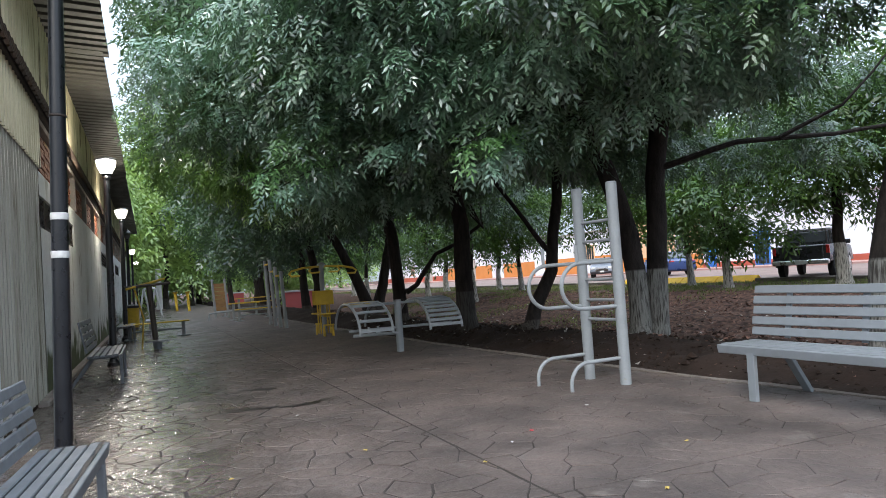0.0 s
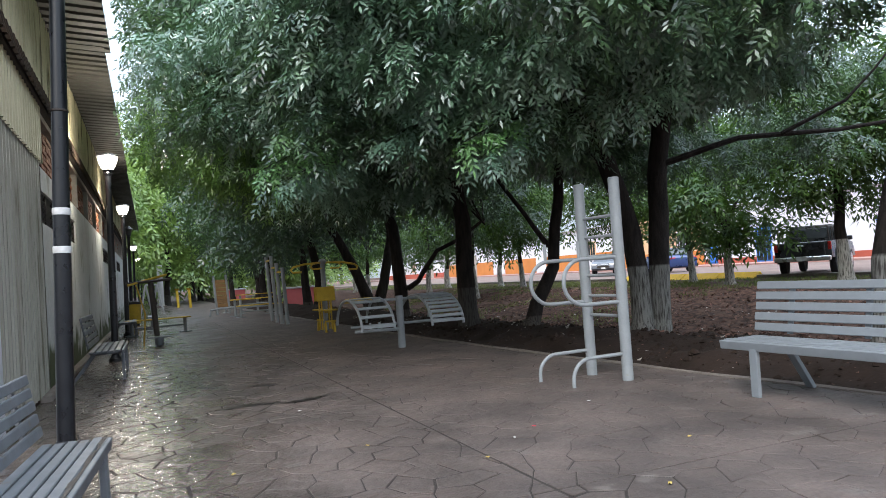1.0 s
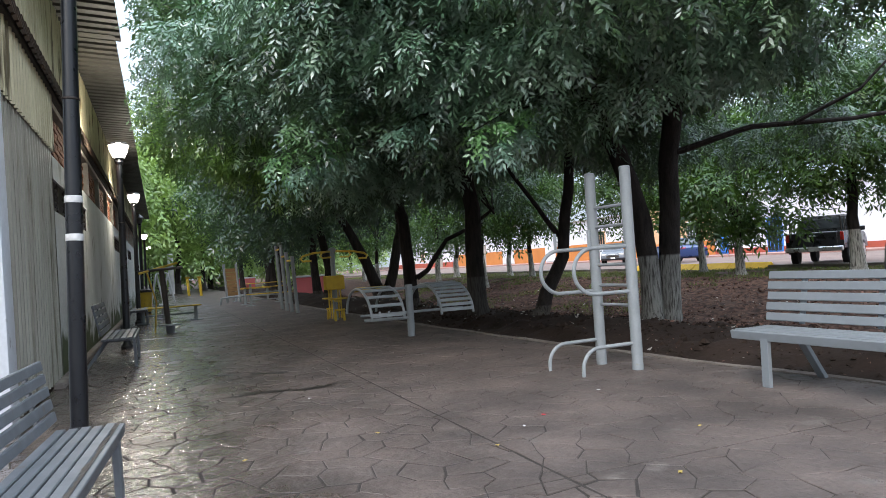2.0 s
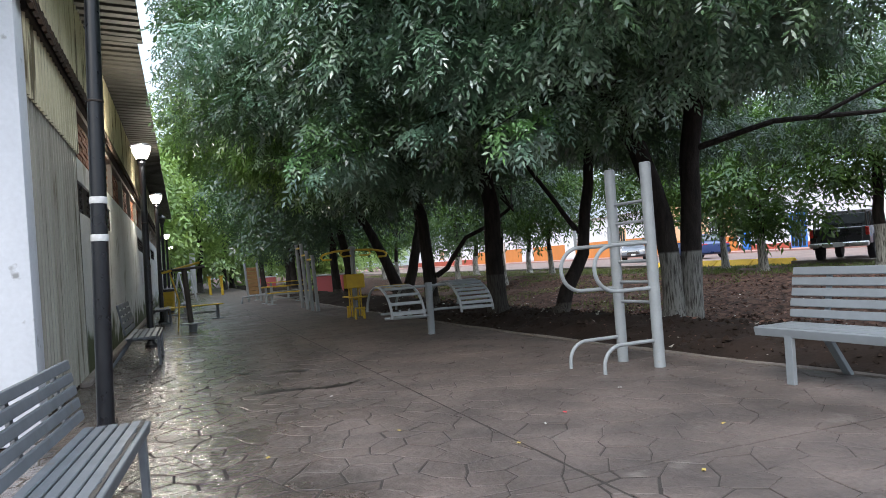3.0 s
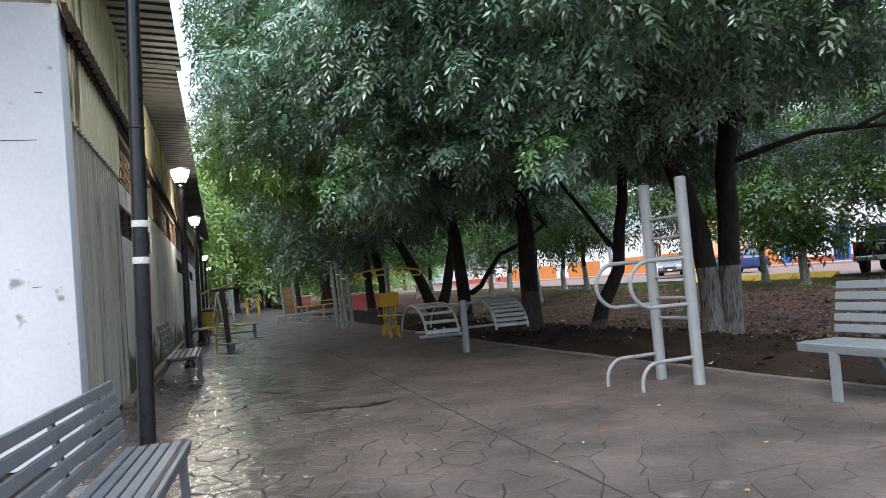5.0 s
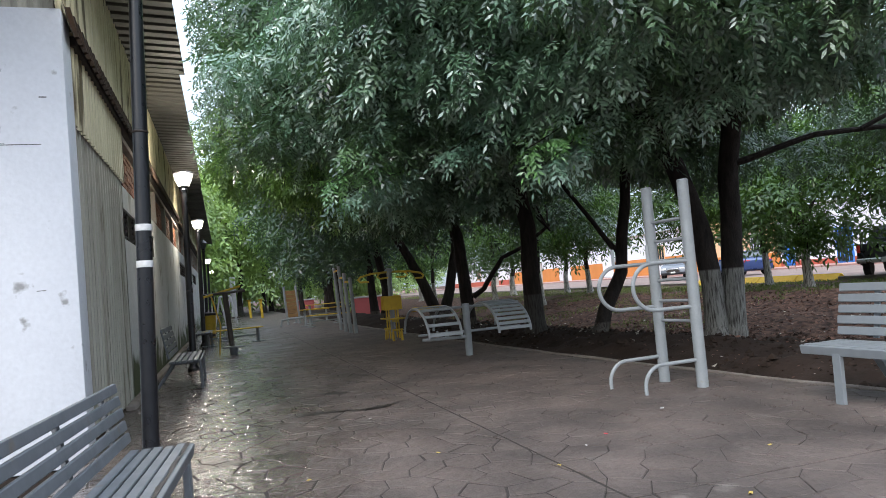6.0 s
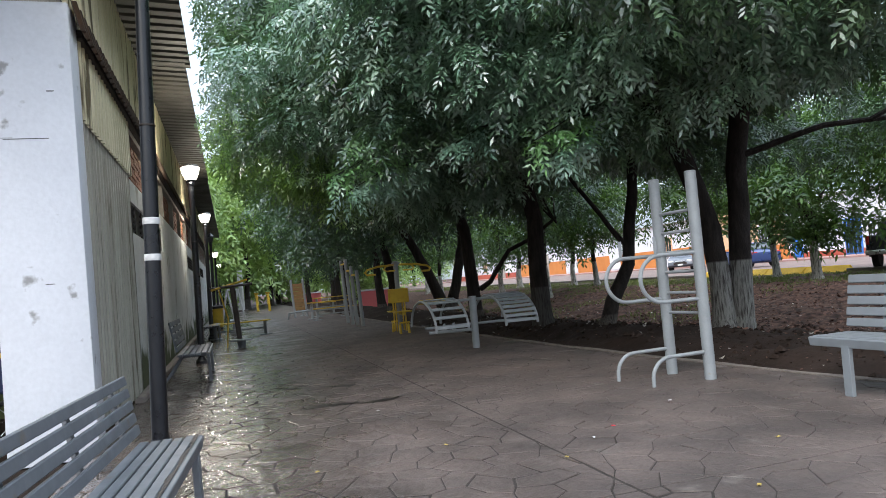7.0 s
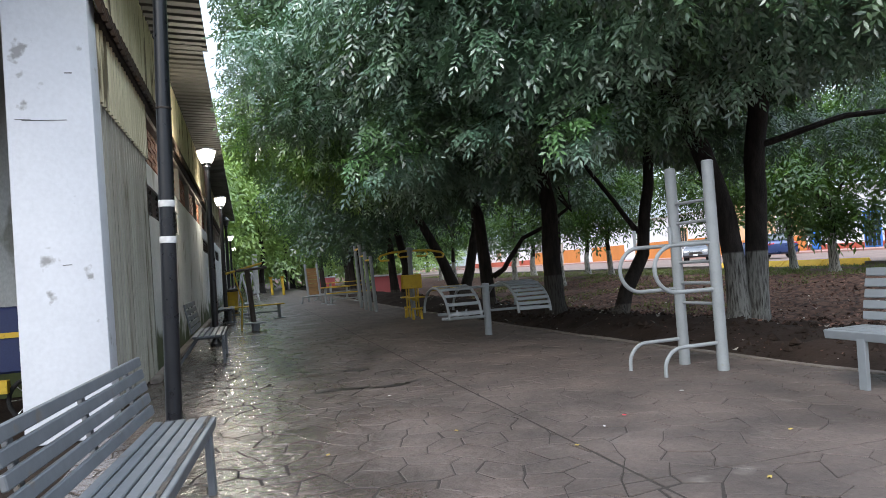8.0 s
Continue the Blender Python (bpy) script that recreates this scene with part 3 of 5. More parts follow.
TX = 6.58
ROW = "ash trees along the path"
ash = tree(1, (7.05, 9.0, 0.02), [([(6.97, 9.0, 0), (7.0, 9.03, 0.8), (6.95, 9.08, 1.6), (6.62, 9.15, 2.75), (6.3, 9.3, 3.5)], 0.165, 0.14), ([(7.25, 8.95, 0), (7.29, 8.92, 0.8), (7.34, 8.9, 1.6), (7.4, 8.88, 2.75), (7.48, 8.7, 3.7)], 0.17, 0.14)],
     (5.5, 8.7, 5.6), (4.2, 3.6, 3.0), 130, 0.55, 122, 0.1, 4, 2.6, M["bark"], "large ash tree with two stems and a lime-washed base", M["leaf"],
     extra=[(2.2, 8.6, 3.2, 0.45), (1.8, 8.4, 2.9, 0.35), (2.7, 8.3, 3.2, 0.5), (3.3, 8.2, 2.95, 0.5), (2.4, 8.9, 4.0, 0.6), (1.7, 8.6, 3.9, 0.45), (3.9, 7.6, 2.9, 0.45), (4.6, 7.4, 2.95, 0.5)], group=ROW, limbs=12, flare=1.08, inner=95,
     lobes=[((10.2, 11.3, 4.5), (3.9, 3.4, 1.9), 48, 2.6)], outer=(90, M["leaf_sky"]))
tree(2, (5.76, 12.8, 0.02), [([(5.76, 12.8, 0), (5.74, 12.8, 1.1), (5.8, 12.9, 2.2), (5.7, 13.0, 3.2)], 0.2, 0.14)],
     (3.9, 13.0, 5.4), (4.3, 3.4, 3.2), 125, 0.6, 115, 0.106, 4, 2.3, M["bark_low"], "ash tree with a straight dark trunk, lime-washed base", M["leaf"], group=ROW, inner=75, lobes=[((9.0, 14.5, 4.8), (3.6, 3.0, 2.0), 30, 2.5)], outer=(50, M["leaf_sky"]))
tree(3, (5.96, 17.3, 0.02), [([(5.96, 17.3, 0), (5.9, 17.3, 1.2), (5.85, 17.4, 2.4), (5.6, 17.4, 3.4)], 0.18, 0.13), ([(5.98, 17.25, 0.75), (6.35, 17.1, 1.0), (6.85, 16.9, 1.75), (7.5, 16.7, 2.05), (8.1, 16.6, 2.5)], 0.075, 0.04)],
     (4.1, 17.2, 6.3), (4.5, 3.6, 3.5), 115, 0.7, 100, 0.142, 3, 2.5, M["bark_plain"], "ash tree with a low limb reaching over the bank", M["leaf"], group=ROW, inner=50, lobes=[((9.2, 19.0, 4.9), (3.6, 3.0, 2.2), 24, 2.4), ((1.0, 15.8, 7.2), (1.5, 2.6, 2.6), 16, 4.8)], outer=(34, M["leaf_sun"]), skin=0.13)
tree(4, (6.9, 23.0, 0.02), [([(6.85, 23.0, 0), (6.5, 23.0, 1.0), (6.0, 23.1, 2.2), (5.4, 23.2, 3.3)], 0.22, 0.12), ([(7.0, 23.0, 0), (7.3, 23.0, 1.0), (7.6, 23.0, 2.3), (7.7, 23.2, 3.4)], 0.2, 0.12)],
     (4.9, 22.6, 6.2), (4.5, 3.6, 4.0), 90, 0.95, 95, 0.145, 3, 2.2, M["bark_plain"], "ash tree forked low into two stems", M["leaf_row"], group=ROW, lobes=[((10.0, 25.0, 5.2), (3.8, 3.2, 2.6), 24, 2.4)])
for i, y in enumerate((26.5, 30.5, 35.0, 40.0, 46.0, 52.0)):
    x = 5.8 + 0.5 * math.sin(i * 2.1)
    tree(10 + i, (x, y, 0.0), [([(x, y, 0), (x + 0.1 - 0.2 * (i % 2), y, 1.2), (x - 0.1, y + 0.1, 2.3), (x - 0.3, y + 0.2, 3.4)], 0.2, 0.12)],
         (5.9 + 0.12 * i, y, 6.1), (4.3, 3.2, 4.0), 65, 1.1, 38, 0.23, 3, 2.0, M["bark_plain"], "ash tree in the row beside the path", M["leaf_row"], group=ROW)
# crown spread out of view towards the viewer, added to shade the near paving
tree(5, (TX, 4.7, 0.05), [([(TX, 4.7, 0), (TX + 0.05, 4.7, 1.0), (TX + 0.5, 4.7, 2.2), (TX + 1.1, 4.6, 3.4)], 0.2, 0.15)],
     (7.2, 2.9, 5.9), (3.4, 4.6, 2.3), 64, 0.65, 105, 0.1, 4, 3.5, M["bark"], "large ash tree behind the bench, lime-washed base", M["leaf"], group=ROW, inner=70,
     extra=[(3.0, 5.3, 3.7, 0.28), (3.7, 5.2, 3.65, 0.35), (4.6, 5.2, 3.6, 0.4), (5.8, 4.8, 3.5, 0.45), (6.9, 4.0, 3.3, 0.4)])
tree(6, (6.2, 11.2, -0.02), [([(6.16, 11.1, 0), (6.4, 11.2, 0.5), (6.84, 11.3, 1.15), (7.0, 11.3, 2.2), (7.15, 11.3, 3.1)], 0.145, 0.09), ([(6.9, 11.3, 1.4), (6.55, 11.4, 1.9), (6.1, 11.5, 2.6), (5.7, 11.6, 3.2)], 0.055, 0.03)],
     (7.2, 11.6, 4.6), (2.6, 2.2, 1.7), 44, 0.6, 110, 0.1, 4, 2.1, M["bark_plain"], "slim leaning tree with a crooked stem", M["leaf"], flare=1.15)
bm = bmesh.new()
limb(bm, [Vector(p) - Vector((7.05, 9.0, 0.02)) for p in ((7.3, 8.85, 2.6), (8.5, 8.3, 2.95), (10.2, 7.9, 3.02), (12.2, 7.3, 3.25))], 0.055, 0.025, 8)
limb(bm, [Vector(p) - Vector((7.05, 9.0, 0.02)) for p in ((9.2, 8.1, 2.98), (10.0, 7.6, 3.4), (10.8, 7.2, 4.3))], 0.04, 0.015, 6)
part("limb", bm, M["bark_plain"], ash)
# fresh shoots reaching out of the near crown
for a, b, seed, kind_ in (((2.12, 8.5, 2.8), (1.24, 8.3, 2.5), 91, "leaf_fresh"), ((2.3, 8.5, 2.66), (1.32, 8.3, 2.27), 92, "leaf_pale"), ((4.05, 7.1, 2.9), (3.17, 6.9, 2.56), 93, "leaf_fresh"), ((4.15, 7.1, 2.75), (3.38, 6.9, 2.41), 94, "leaf_pale"),
                          ((2.62, 8.5, 3.45), (1.83, 8.3, 3.14), 95, "leaf_pale"), ((3.31, 8.0, 3.02), (2.6, 7.8, 2.74), 96, "leaf_pale"), ((3.43, 7.8, 3.54), (2.88, 7.6, 3.05), 97, "leaf_pale")):
    bm = bmesh.new()
    limb(bm, [Vector(a) - Vector((7.05, 9.0, 0.02)), Vector(a).lerp(Vector(b), 0.5) - Vector((7.05, 9.0, -0.05)), Vector(b) - Vector((7.05, 9.0, 0.02))], 0.012, 0.004, 5)
    part("twig", bm, M["bark_plain"], ash)
    pts = [np.array(Vector(a).lerp(Vector(b), k / 10)) for k in range(11)]
    q = foliage(np.random.default_rng(seed), pts, [np.array([0.05, 0.05, 0.04])] * 11, 6, 0.085, 4) - np.array([7.05, 9.0, 0.02])
    tagged(quads_mesh("shoot", q, M[kind_], ash), "bright green young leaves" if kind_ == "leaf_fresh" else "pale bluish-green leaves", kind="stuff")

STREET = "street trees along the kerb"
for i, (x, y, r, cz, rad) in enumerate(((17.6, 18.0, 0.15, 2.9, 2.6), (18.4, 14.4, 0.2, 3.9, 2.5), (17.6, 42.0, 0.2, 4.2, 3.0), (17.3, 31.5, 0.15, 3.8, 2.6), (17.0, 50.0, 0.18, 4.4, 3.0), (16.5, 60.0, 0.18, 4.4, 3.2), (17.8, 24.0, 0.15, 4.0, 2.7), (18.0, 9.0, 0.2, 4.4, 2.8), (18.6, 36.5, 0.16, 4.3, 2.8), (13.5, 29.0, 0.15, 4.0, 3.0), (14.0, 36.0, 0.16, 4.2, 3.2), (13.0, 44.0, 0.16, 4.2, 3.2), (14.5, 53.0, 0.16, 4.4, 3.4), (19.2, 21.5, 0.14, 4.2, 2.6), (19.0, 12.0, 0.14, 4.6, 2.6))):
    z = soil_z(x, y)
    tree(30 + i, (x, y, z), [([(x, y, z), (x - 0.05, y, z + 0.9), (x + 0.1 * (-1) ** i, y, z + 1.6), (x, y, z + cz - 1.0)], r, r * 0.6)],
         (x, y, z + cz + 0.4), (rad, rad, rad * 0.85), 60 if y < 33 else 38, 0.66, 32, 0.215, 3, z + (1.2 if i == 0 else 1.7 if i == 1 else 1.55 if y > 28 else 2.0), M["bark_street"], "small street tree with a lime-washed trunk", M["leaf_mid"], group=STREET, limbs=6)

FAR = "trees past the end of the path"
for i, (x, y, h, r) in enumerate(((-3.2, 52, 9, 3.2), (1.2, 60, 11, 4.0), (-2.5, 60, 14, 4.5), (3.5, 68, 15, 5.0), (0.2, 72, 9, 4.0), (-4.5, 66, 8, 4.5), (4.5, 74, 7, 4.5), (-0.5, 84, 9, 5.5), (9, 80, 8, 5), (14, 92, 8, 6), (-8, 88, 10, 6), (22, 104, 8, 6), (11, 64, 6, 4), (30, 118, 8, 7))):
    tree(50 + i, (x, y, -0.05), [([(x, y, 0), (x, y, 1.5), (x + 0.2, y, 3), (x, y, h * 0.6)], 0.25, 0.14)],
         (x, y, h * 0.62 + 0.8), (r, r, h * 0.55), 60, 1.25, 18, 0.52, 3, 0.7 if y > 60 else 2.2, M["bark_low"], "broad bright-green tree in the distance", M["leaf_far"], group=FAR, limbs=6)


# ---- long shed beside the path ----
WX = -1.24
Y0, Y1 = 10.12, 47.0
wall = bmesh.new()
wins = [(10.2, 14.8), (23.0, 27.0), (32.0, 36.0)]
edges = [Y0] + [v for w in wins for v in w] + [Y1]
for a, b in zip(edges[::2], edges[1::2]):
    box(wall, (WX - 0.1, (a + b) / 2, 1.42), (0.2, b - a, 2.96), bevel=0)
for a, b in wins:
    box(wall, (WX - 0.1, (a + b) / 2, 1.055), (0.2, b - a, 2.23), bevel=0)
    box(wall, (WX - 0.1, (a + b) / 2, 2.745), (0.2, b - a, 0.31), bevel=0)
wall_west = part("wall_west", wall, M["plaster"], label="stained white plaster wall, mossy at its foot", smooth=False)
tagged(wall_west, category="wall", kind="structure")
for k, (a, b) in enumerate(wins):
    w = thing("window_%d" % (k + 1), "long narrow dark louvred window", "window", kind="structure")
    n = 6
    for i in range(n + 1):
        part("window_frame", boxed((WX - 0.05, a + (b - a) * i / n, 2.38), (0.05, 0.03, 0.42)), M["dark_metal"], w)
    for i in range(5):
        part("pane", boxed((WX - 0.06, (a + b) / 2, 2.21 + i * 0.085), (0.012, b - a - 0.04, 0.09), rot=(0, 28, 0), bevel=0), M["louvre"], w)

# posts and brick infill above the wall
bays = [10.16 + 2.55 * i for i in range(15)]
band = thing("brick_band", "band of orange brick infill between concrete posts", "brick wall", kind="structure")
for i, y in enumerate(bays):
    part("post", boxed((WX - 0.06, y + 0.06, 3.26), (0.16, 0.12, 0.70)), M["cement"], band)
part("mortar", boxed((WX - 0.14, (bays[0] + Y1) / 2, 3.24), (0.08, Y1 - bays[0], 0.66), bevel=0), M["mortar"], band)
part("post", boxed((WX - 0.08, (bays[0] + Y1) / 2, 3.6), (0.2, Y1 - bays[0], 0.1)), M["cement"], band)

# rusty eave strip over the brick with its wavy upper sheet, upper cladding, roof with its eave
fascia = part("trim_fascia", boxed((WX + 0.03, 27.0, 3.67), (0.14, 40.1, 0.09), bevel=0.012), M["dark_metal"], label="dark rusty gutter strip along the shed")
tagged(fascia, category="trim", kind="structure")
ragged = bmesh.new()
ribbed(ragged, (WX + 0.12, 6.6, 3.62), (0, 1, 0), (-0.22, 0, 1), 40.4, 0.27, 0.2, 0.035)
tagged(part("trim_ragged_sheet", ragged, M["rust"], label="dark rusty ribbed strip below the upper cladding", smooth=False), category="trim", kind="structure")
up = bmesh.new()
ribbed(up, (WX + 0.02, 6.5, 3.8), (0, 1, 0), (0, 0, 1), 40.5, 1.45, 0.2, 0.028)
tagged(part("wall_upper_cladding", up, M["sheet_cream"], label="cream ribbed metal cladding, streaked with dirt", smooth=False), category="wall", kind="structure")
roof = bmesh.new()
for a, b, ex in ((4.0, 12.3, -0.40), (12.0, 24.2, -0.48), (23.9, 47.5, -0.50)):
    ribbed(roof, (ex, a, 5.03 - 0.0006 * a), (0, 1, 0), (-1, 0, 0.07), b - a, 9.0, 0.28, 0.032)
tagged(part("roof", roof, M["roof_sheet"], label="ribbed metal roof with an overhanging eave", smooth=False), category="roof", kind="structure")
tagged(part("wall_back", boxed((-9.3, 26, 2.7), (0.2, 42, 5.7), bevel=0), M["plaster"], label="plain back wall of the shed"), category="wall", kind="structure")
tagged(part("wall_far_end", boxed((-5.2, 47.2, 2.5), (8.0, 0.2, 5.1), bevel=0), M["plaster"], label="plain far end wall of the shed"), category="wall", kind="structure")
tagged(part("wall_base_kerb", boxed((WX + 0.06, 28.2, 0.0), (0.12, 37.6, 0.13), bevel=0.02), M["kerb"], label="low mossy concrete plinth along the wall"), category="kerb", kind="structure")

# near end: white pillar and ribbed sheet
pil = bmesh.new()
box(pil, (-1.51, 6.72, 1.880), (0.67, 0.34, 3.860), bevel=0)
for v in pil.verts:
    v.co.x += (0.012 if v.co.x > -1.5 else 0) * (1.88 - v.co.z) / 1.93
bmesh.ops.bevel(pil, geom=list(pil.edges), offset=0.014, segments=2, affect="EDGES", profile=0.5)
tagged(part("wall_pillar", pil, M["white_column"], label="white painted masonry pillar, scuffed and chipped"), category="pillar", kind="structure")
tagged(part("wall_pillar_edge", boxed((WX + 0.015, 6.955, 1.85), (0.05, 0.13, 3.7), bevel=0.006), M["cement"], label="bare cement edge beside the pillar"), category="wall", kind="structure")
crack = bpy.data.objects["wall_pillar"]
for x, z, w, h in ((-1.56, 2.64, 0.34, 0.006), (-1.72, 2.65, 0.12, 0.004), (-1.45, 1.42, 0.07, 0.006), (-1.36, 3.04, 0.06, 0.008)):
    part("chip", boxed((x, 6.5485, z), (w, 0.005, h), bevel=0.001), M["louvre"], crack)
gable = bmesh.new()
corrugated(gable, (-9.2, 6.62, 3.81), (1, 0, 0), (0, 0, 1), 7.95, 1.7, 0.12, 0.012)
tagged(part("wall_gable_cladding", gable, M["sheet"], label="grey ribbed sheet above the white pillar", smooth=False), category="wall", kind="structure")
sheet = bmesh.new()
ribbed(sheet, (WX - 0.005, 7.02, 0.06), (0, 1, 0), (0, 0, 1), 3.1, 2.9, 0.17, 0.03)
tagged(part("wall_sheet_lower", sheet, M["sheet"], label="weathered grey corrugated metal sheet", smooth=False), category="wall", kind="structure")
sheet = bmesh.new()
ribbed(sheet, (WX + 0.03, 6.9, 2.9), (0, 1, 0), (0, 0, 1), 3.25, 0.78, 0.17, 0.03)
tagged(part("wall_sheet_upper", sheet, M["sheet_cream"], label="dirty cream corrugated sheet over the lower one", smooth=False), category="wall", kind="structure")
tagged(part("wall_recess", boxed((-4.2, 10.0, 2.5), (5.0, 0.2, 5.1), bevel=0), M["plaster"], label="grey plaster wall of the recess"), category="wall", kind="structure")
part("red_mark", boxed((WX + 0.037, 6.97, 1.95), (0.012, 0.06, 0.2), bevel=0.002), M["house_red"], bpy.data.objects["wall_pillar_edge"])
cart = thing("cart", "dark blue metal cart with a yellow stripe", "cart")
part("body", boxed((-2.45, 7.9, 0.78), (1.1, 0.7, 0.62), bevel=0.02), M["navy"], cart)
part("stripe", boxed((-2.45, 7.542, 0.83), (1.1, 0.012, 0.05), bevel=0), M["yellow"], cart, "yellow stripe")
for x in (-2.02, -2.85):
    wh = bmesh.new()
    tube(wh, [(x + 0.2 * math.cos(a), 7.5, 0.22 + 0.2 * math.sin(a)) for a in [2 * math.pi * k / 20 for k in range(21)]], 0.022, 8, False)
    w = part("wheel", wh, M["rubber"], cart)
    for k in range(4):
        a = math.pi * k / 4
        part("spoke", tubed([(x - 0.19 * math.cos(a), 7.5, 0.22 - 0.19 * math.sin(a)), (x + 0.19 * math.cos(a), 7.5, 0.22 + 0.19 * math.sin(a))], 0.005, 6), M["chrome"], w)
part("box", boxed((-2.28, 7.46, 0.36), (0.16, 0.1, 0.12)), M["yellow"], cart, "small yellow box")


# ---- street lamps ----
def street_lamp(x, y, lit, label, tall=1.0, lean=0.6):
    t = thing("street_lamp", label, "lamp", "lamps along the wall", m=pose(x, y, 0, 0, lean, 0) @ Matrix.Diagonal((1, 1, tall, 1)))
    part("base", lathe(bmesh.new(), [(0.11, -0.03), (0.11, 0.05), (0.075, 0.09), (0.066, 0.12)]), M["pole"], t)
    part("pole", tubed([(0, 0, 0.1), (0, 0, 1.55), (0, 0, 3.33)], [0.063, 0.06, 0.052], 18), M["pole"], t)
    part("collar", lathe(bmesh.new(), [(0.056, 2.252), (0.063, 2.256), (0.063, 2.266), (0.056, 2.27)]), M["dark_metal"], t)
    part("neck", lathe(bmesh.new(), [(0.05, 3.30), (0.075, 3.36), (0.06, 3.40), (0.10, 3.43)]), M["pole"], t)
    if lit:
        part("shade", lathe(bmesh.new(), [(0.09, 3.43), (0.15, 3.56), (0.17, 3.66), (0.12, 3.665)]), M["lit"], t, "lit milky glass")
        part("cap", lathe(bmesh.new(), [(0.19, 3.67), (0.2, 3.685), (0.12, 3.72), (0.03, 3.74)]), M["pole"], t)
    else:
        g = part("shade", lathe(bmesh.new(), [(0.07, 3.43), (0.11, 3.52), (0.13, 3.64), (0.1, 3.645)]), M["louvre"], t, "unlit dark glass")
        part("cap", lathe(bmesh.new(), [(0.17, 3.65), (0.17, 3.67), (0.09, 3.75), (0.03, 3.80), (0.02, 3.86)]), M["pole"], t)
    return t


lamp = street_lamp(-0.64, 6.0, True, "black steel lamp post with two bands of white tape", 1.15, 1.5)
for z in (1.345, 1.595):
    part("tape", lathe(bmesh.new(), [(0.0625, z - 0.02), (0.0645, z - 0.018), (0.0645, z + 0.022), (0.0625, z + 0.026)], 18), M["tape"], lamp, "torn white tape")
for y, x, lit in ((14.0, -0.64, True), (22.0, -0.66, True), (30.0, -0.72, False), (41.0, -0.78, True), (55.0, -0.8, True), (72.0, -0.8, True)):
    street_lamp(x, y, lit, "black steel lamp post with a lit glass shade" if lit else "black steel lamp post with an unlit lantern")
    if lit and y < 30:
        bulb = new("lamp_light", bpy.data.lights.new("lamp_light", "POINT"))
        bulb.data.energy, bulb.data.shadow_soft_size, bulb.data.color = 85, 0.12, (1.0, 0.93, 0.78)
        bulb.location = (x + 0.05, y - 0.3, 3.6)


# ---- benches ----
def bench(m, label, paint, length=2.0, worn=False, group="benches", top=0.435, inset=0.32, pitch=0.08, rise=0.089, back=0.405):
    """Local x along the seat, y from its front to its back; top: the seat's height."""
    t = thing("bench", label, "bench", group, m=m)
    h = length / 2
    w = pitch * 0.83
    for i in range(5):
        part("seat_slat", boxed((0.004 * (-1) ** i, 0.02 + (i + 0.5) * pitch, top - 0.015 + 0.004 * (i == 0)), (length - 0.016 * (i % 2), w, 0.03), rot=(0.7 * (-1) ** i, 0, 0), bevel=0.005), paint, t)
    part("front_board", boxed((0, 0.0, top - 0.038), (length, 0.03, 0.072), rot=(10, 0, 0), bevel=0.005), paint, t)
    if worn:
        # ragged strip of bare wood where the paint has come off
        rng_w = random.Random(5)
        bm = bmesh.new()
        lo, hi = [], []
        for k in range(81):
            x = -h + 0.01 + (length - 0.02) * k / 80
            lo.append(bm.verts.new((x, 0.004, top + 0.0055)))
            hi.append(bm.verts.new((x, 0.016 + 0.012 * rng_w.random() + 0.005 * math.sin(k * 0.35), top + 0.0065)))
        for k in range(80):
            bm.faces.new((lo[k], lo[k + 1], hi[k + 1], hi[k]))
        bmesh.ops.solidify(bm, geom=bm.faces[:], thickness=0.004)
        part("worn_edge", bm, M["worn"], t, "bare worn wood where the paint has flaked", smooth=False)
    for i in range(5):
        z = top + 0.065 + i * rise
        part("back_slat", boxed((0.003 * (-1) ** i, back + (z - top) * 0.2, z + 0.01), (length, 0.024, rise * 0.77), rot=(-11, 0, 0), bevel=0.005), paint, t)
    for x in (-h + inset, 0, h - inset):
        part("rail", boxed((x, (back + 0.03) / 2, top - 0.05), (0.05, back - 0.01, 0.035)), paint, t)
        part("upright", boxed((x, back + 0.045 + 0.03, top + 0.03 + rise * 2.3), (0.05, 0.022, rise * 4.9), rot=(-11, 0, 0)), paint, t)
        if x:
            for y0, y1 in ((0.008, 0.0), (back - 0.03, back + 0.24)):
                bm = bmesh.new()
                d = Vector((0, y1 - y0, -(top - 0.05)))
                box(bm, (x, (y0 + y1) / 2, (top - 0.05) / 2), (0.075, 0.04, d.length), rot=(math.degrees(math.atan2(y1 - y0, top - 0.05)), 0, 0))
                part("leg", bm, paint, t)
    return t


bench(pose(-0.337, 3.443, 0, 0, 0, 85.7), "grey painted slatted bench with a flaking front edge", M["bench"], worn=True, top=0.40, inset=0.2, pitch=0.064, rise=0.071, back=0.325)
bench(pose(-0.40, 11.65, 0, 0, 0, 90), "grey painted slatted bench against the shed wall", M["bench"])
bench(pose(-0.42, 21.3, 0, 0, 0, 90), "grey painted slatted bench against the shed wall", M["bench"])
bench(pose(4.52, 3.74, 0, 0, 0, -88), "pale grey slatted bench at the path's edge", M["bench_light"], length=2.05, top=0.45, inset=0.34)


# ---- climbing ladder with dip bars ----
def arc_points(cx, cz, r, a0, a1, y, n=10):
    return [(cx + r * math.cos(radians(a0 + (a1 - a0) * k / n)), y, cz + r * math.sin(radians(a0 + (a1 - a0) * k / n))) for k in range(n + 1)]


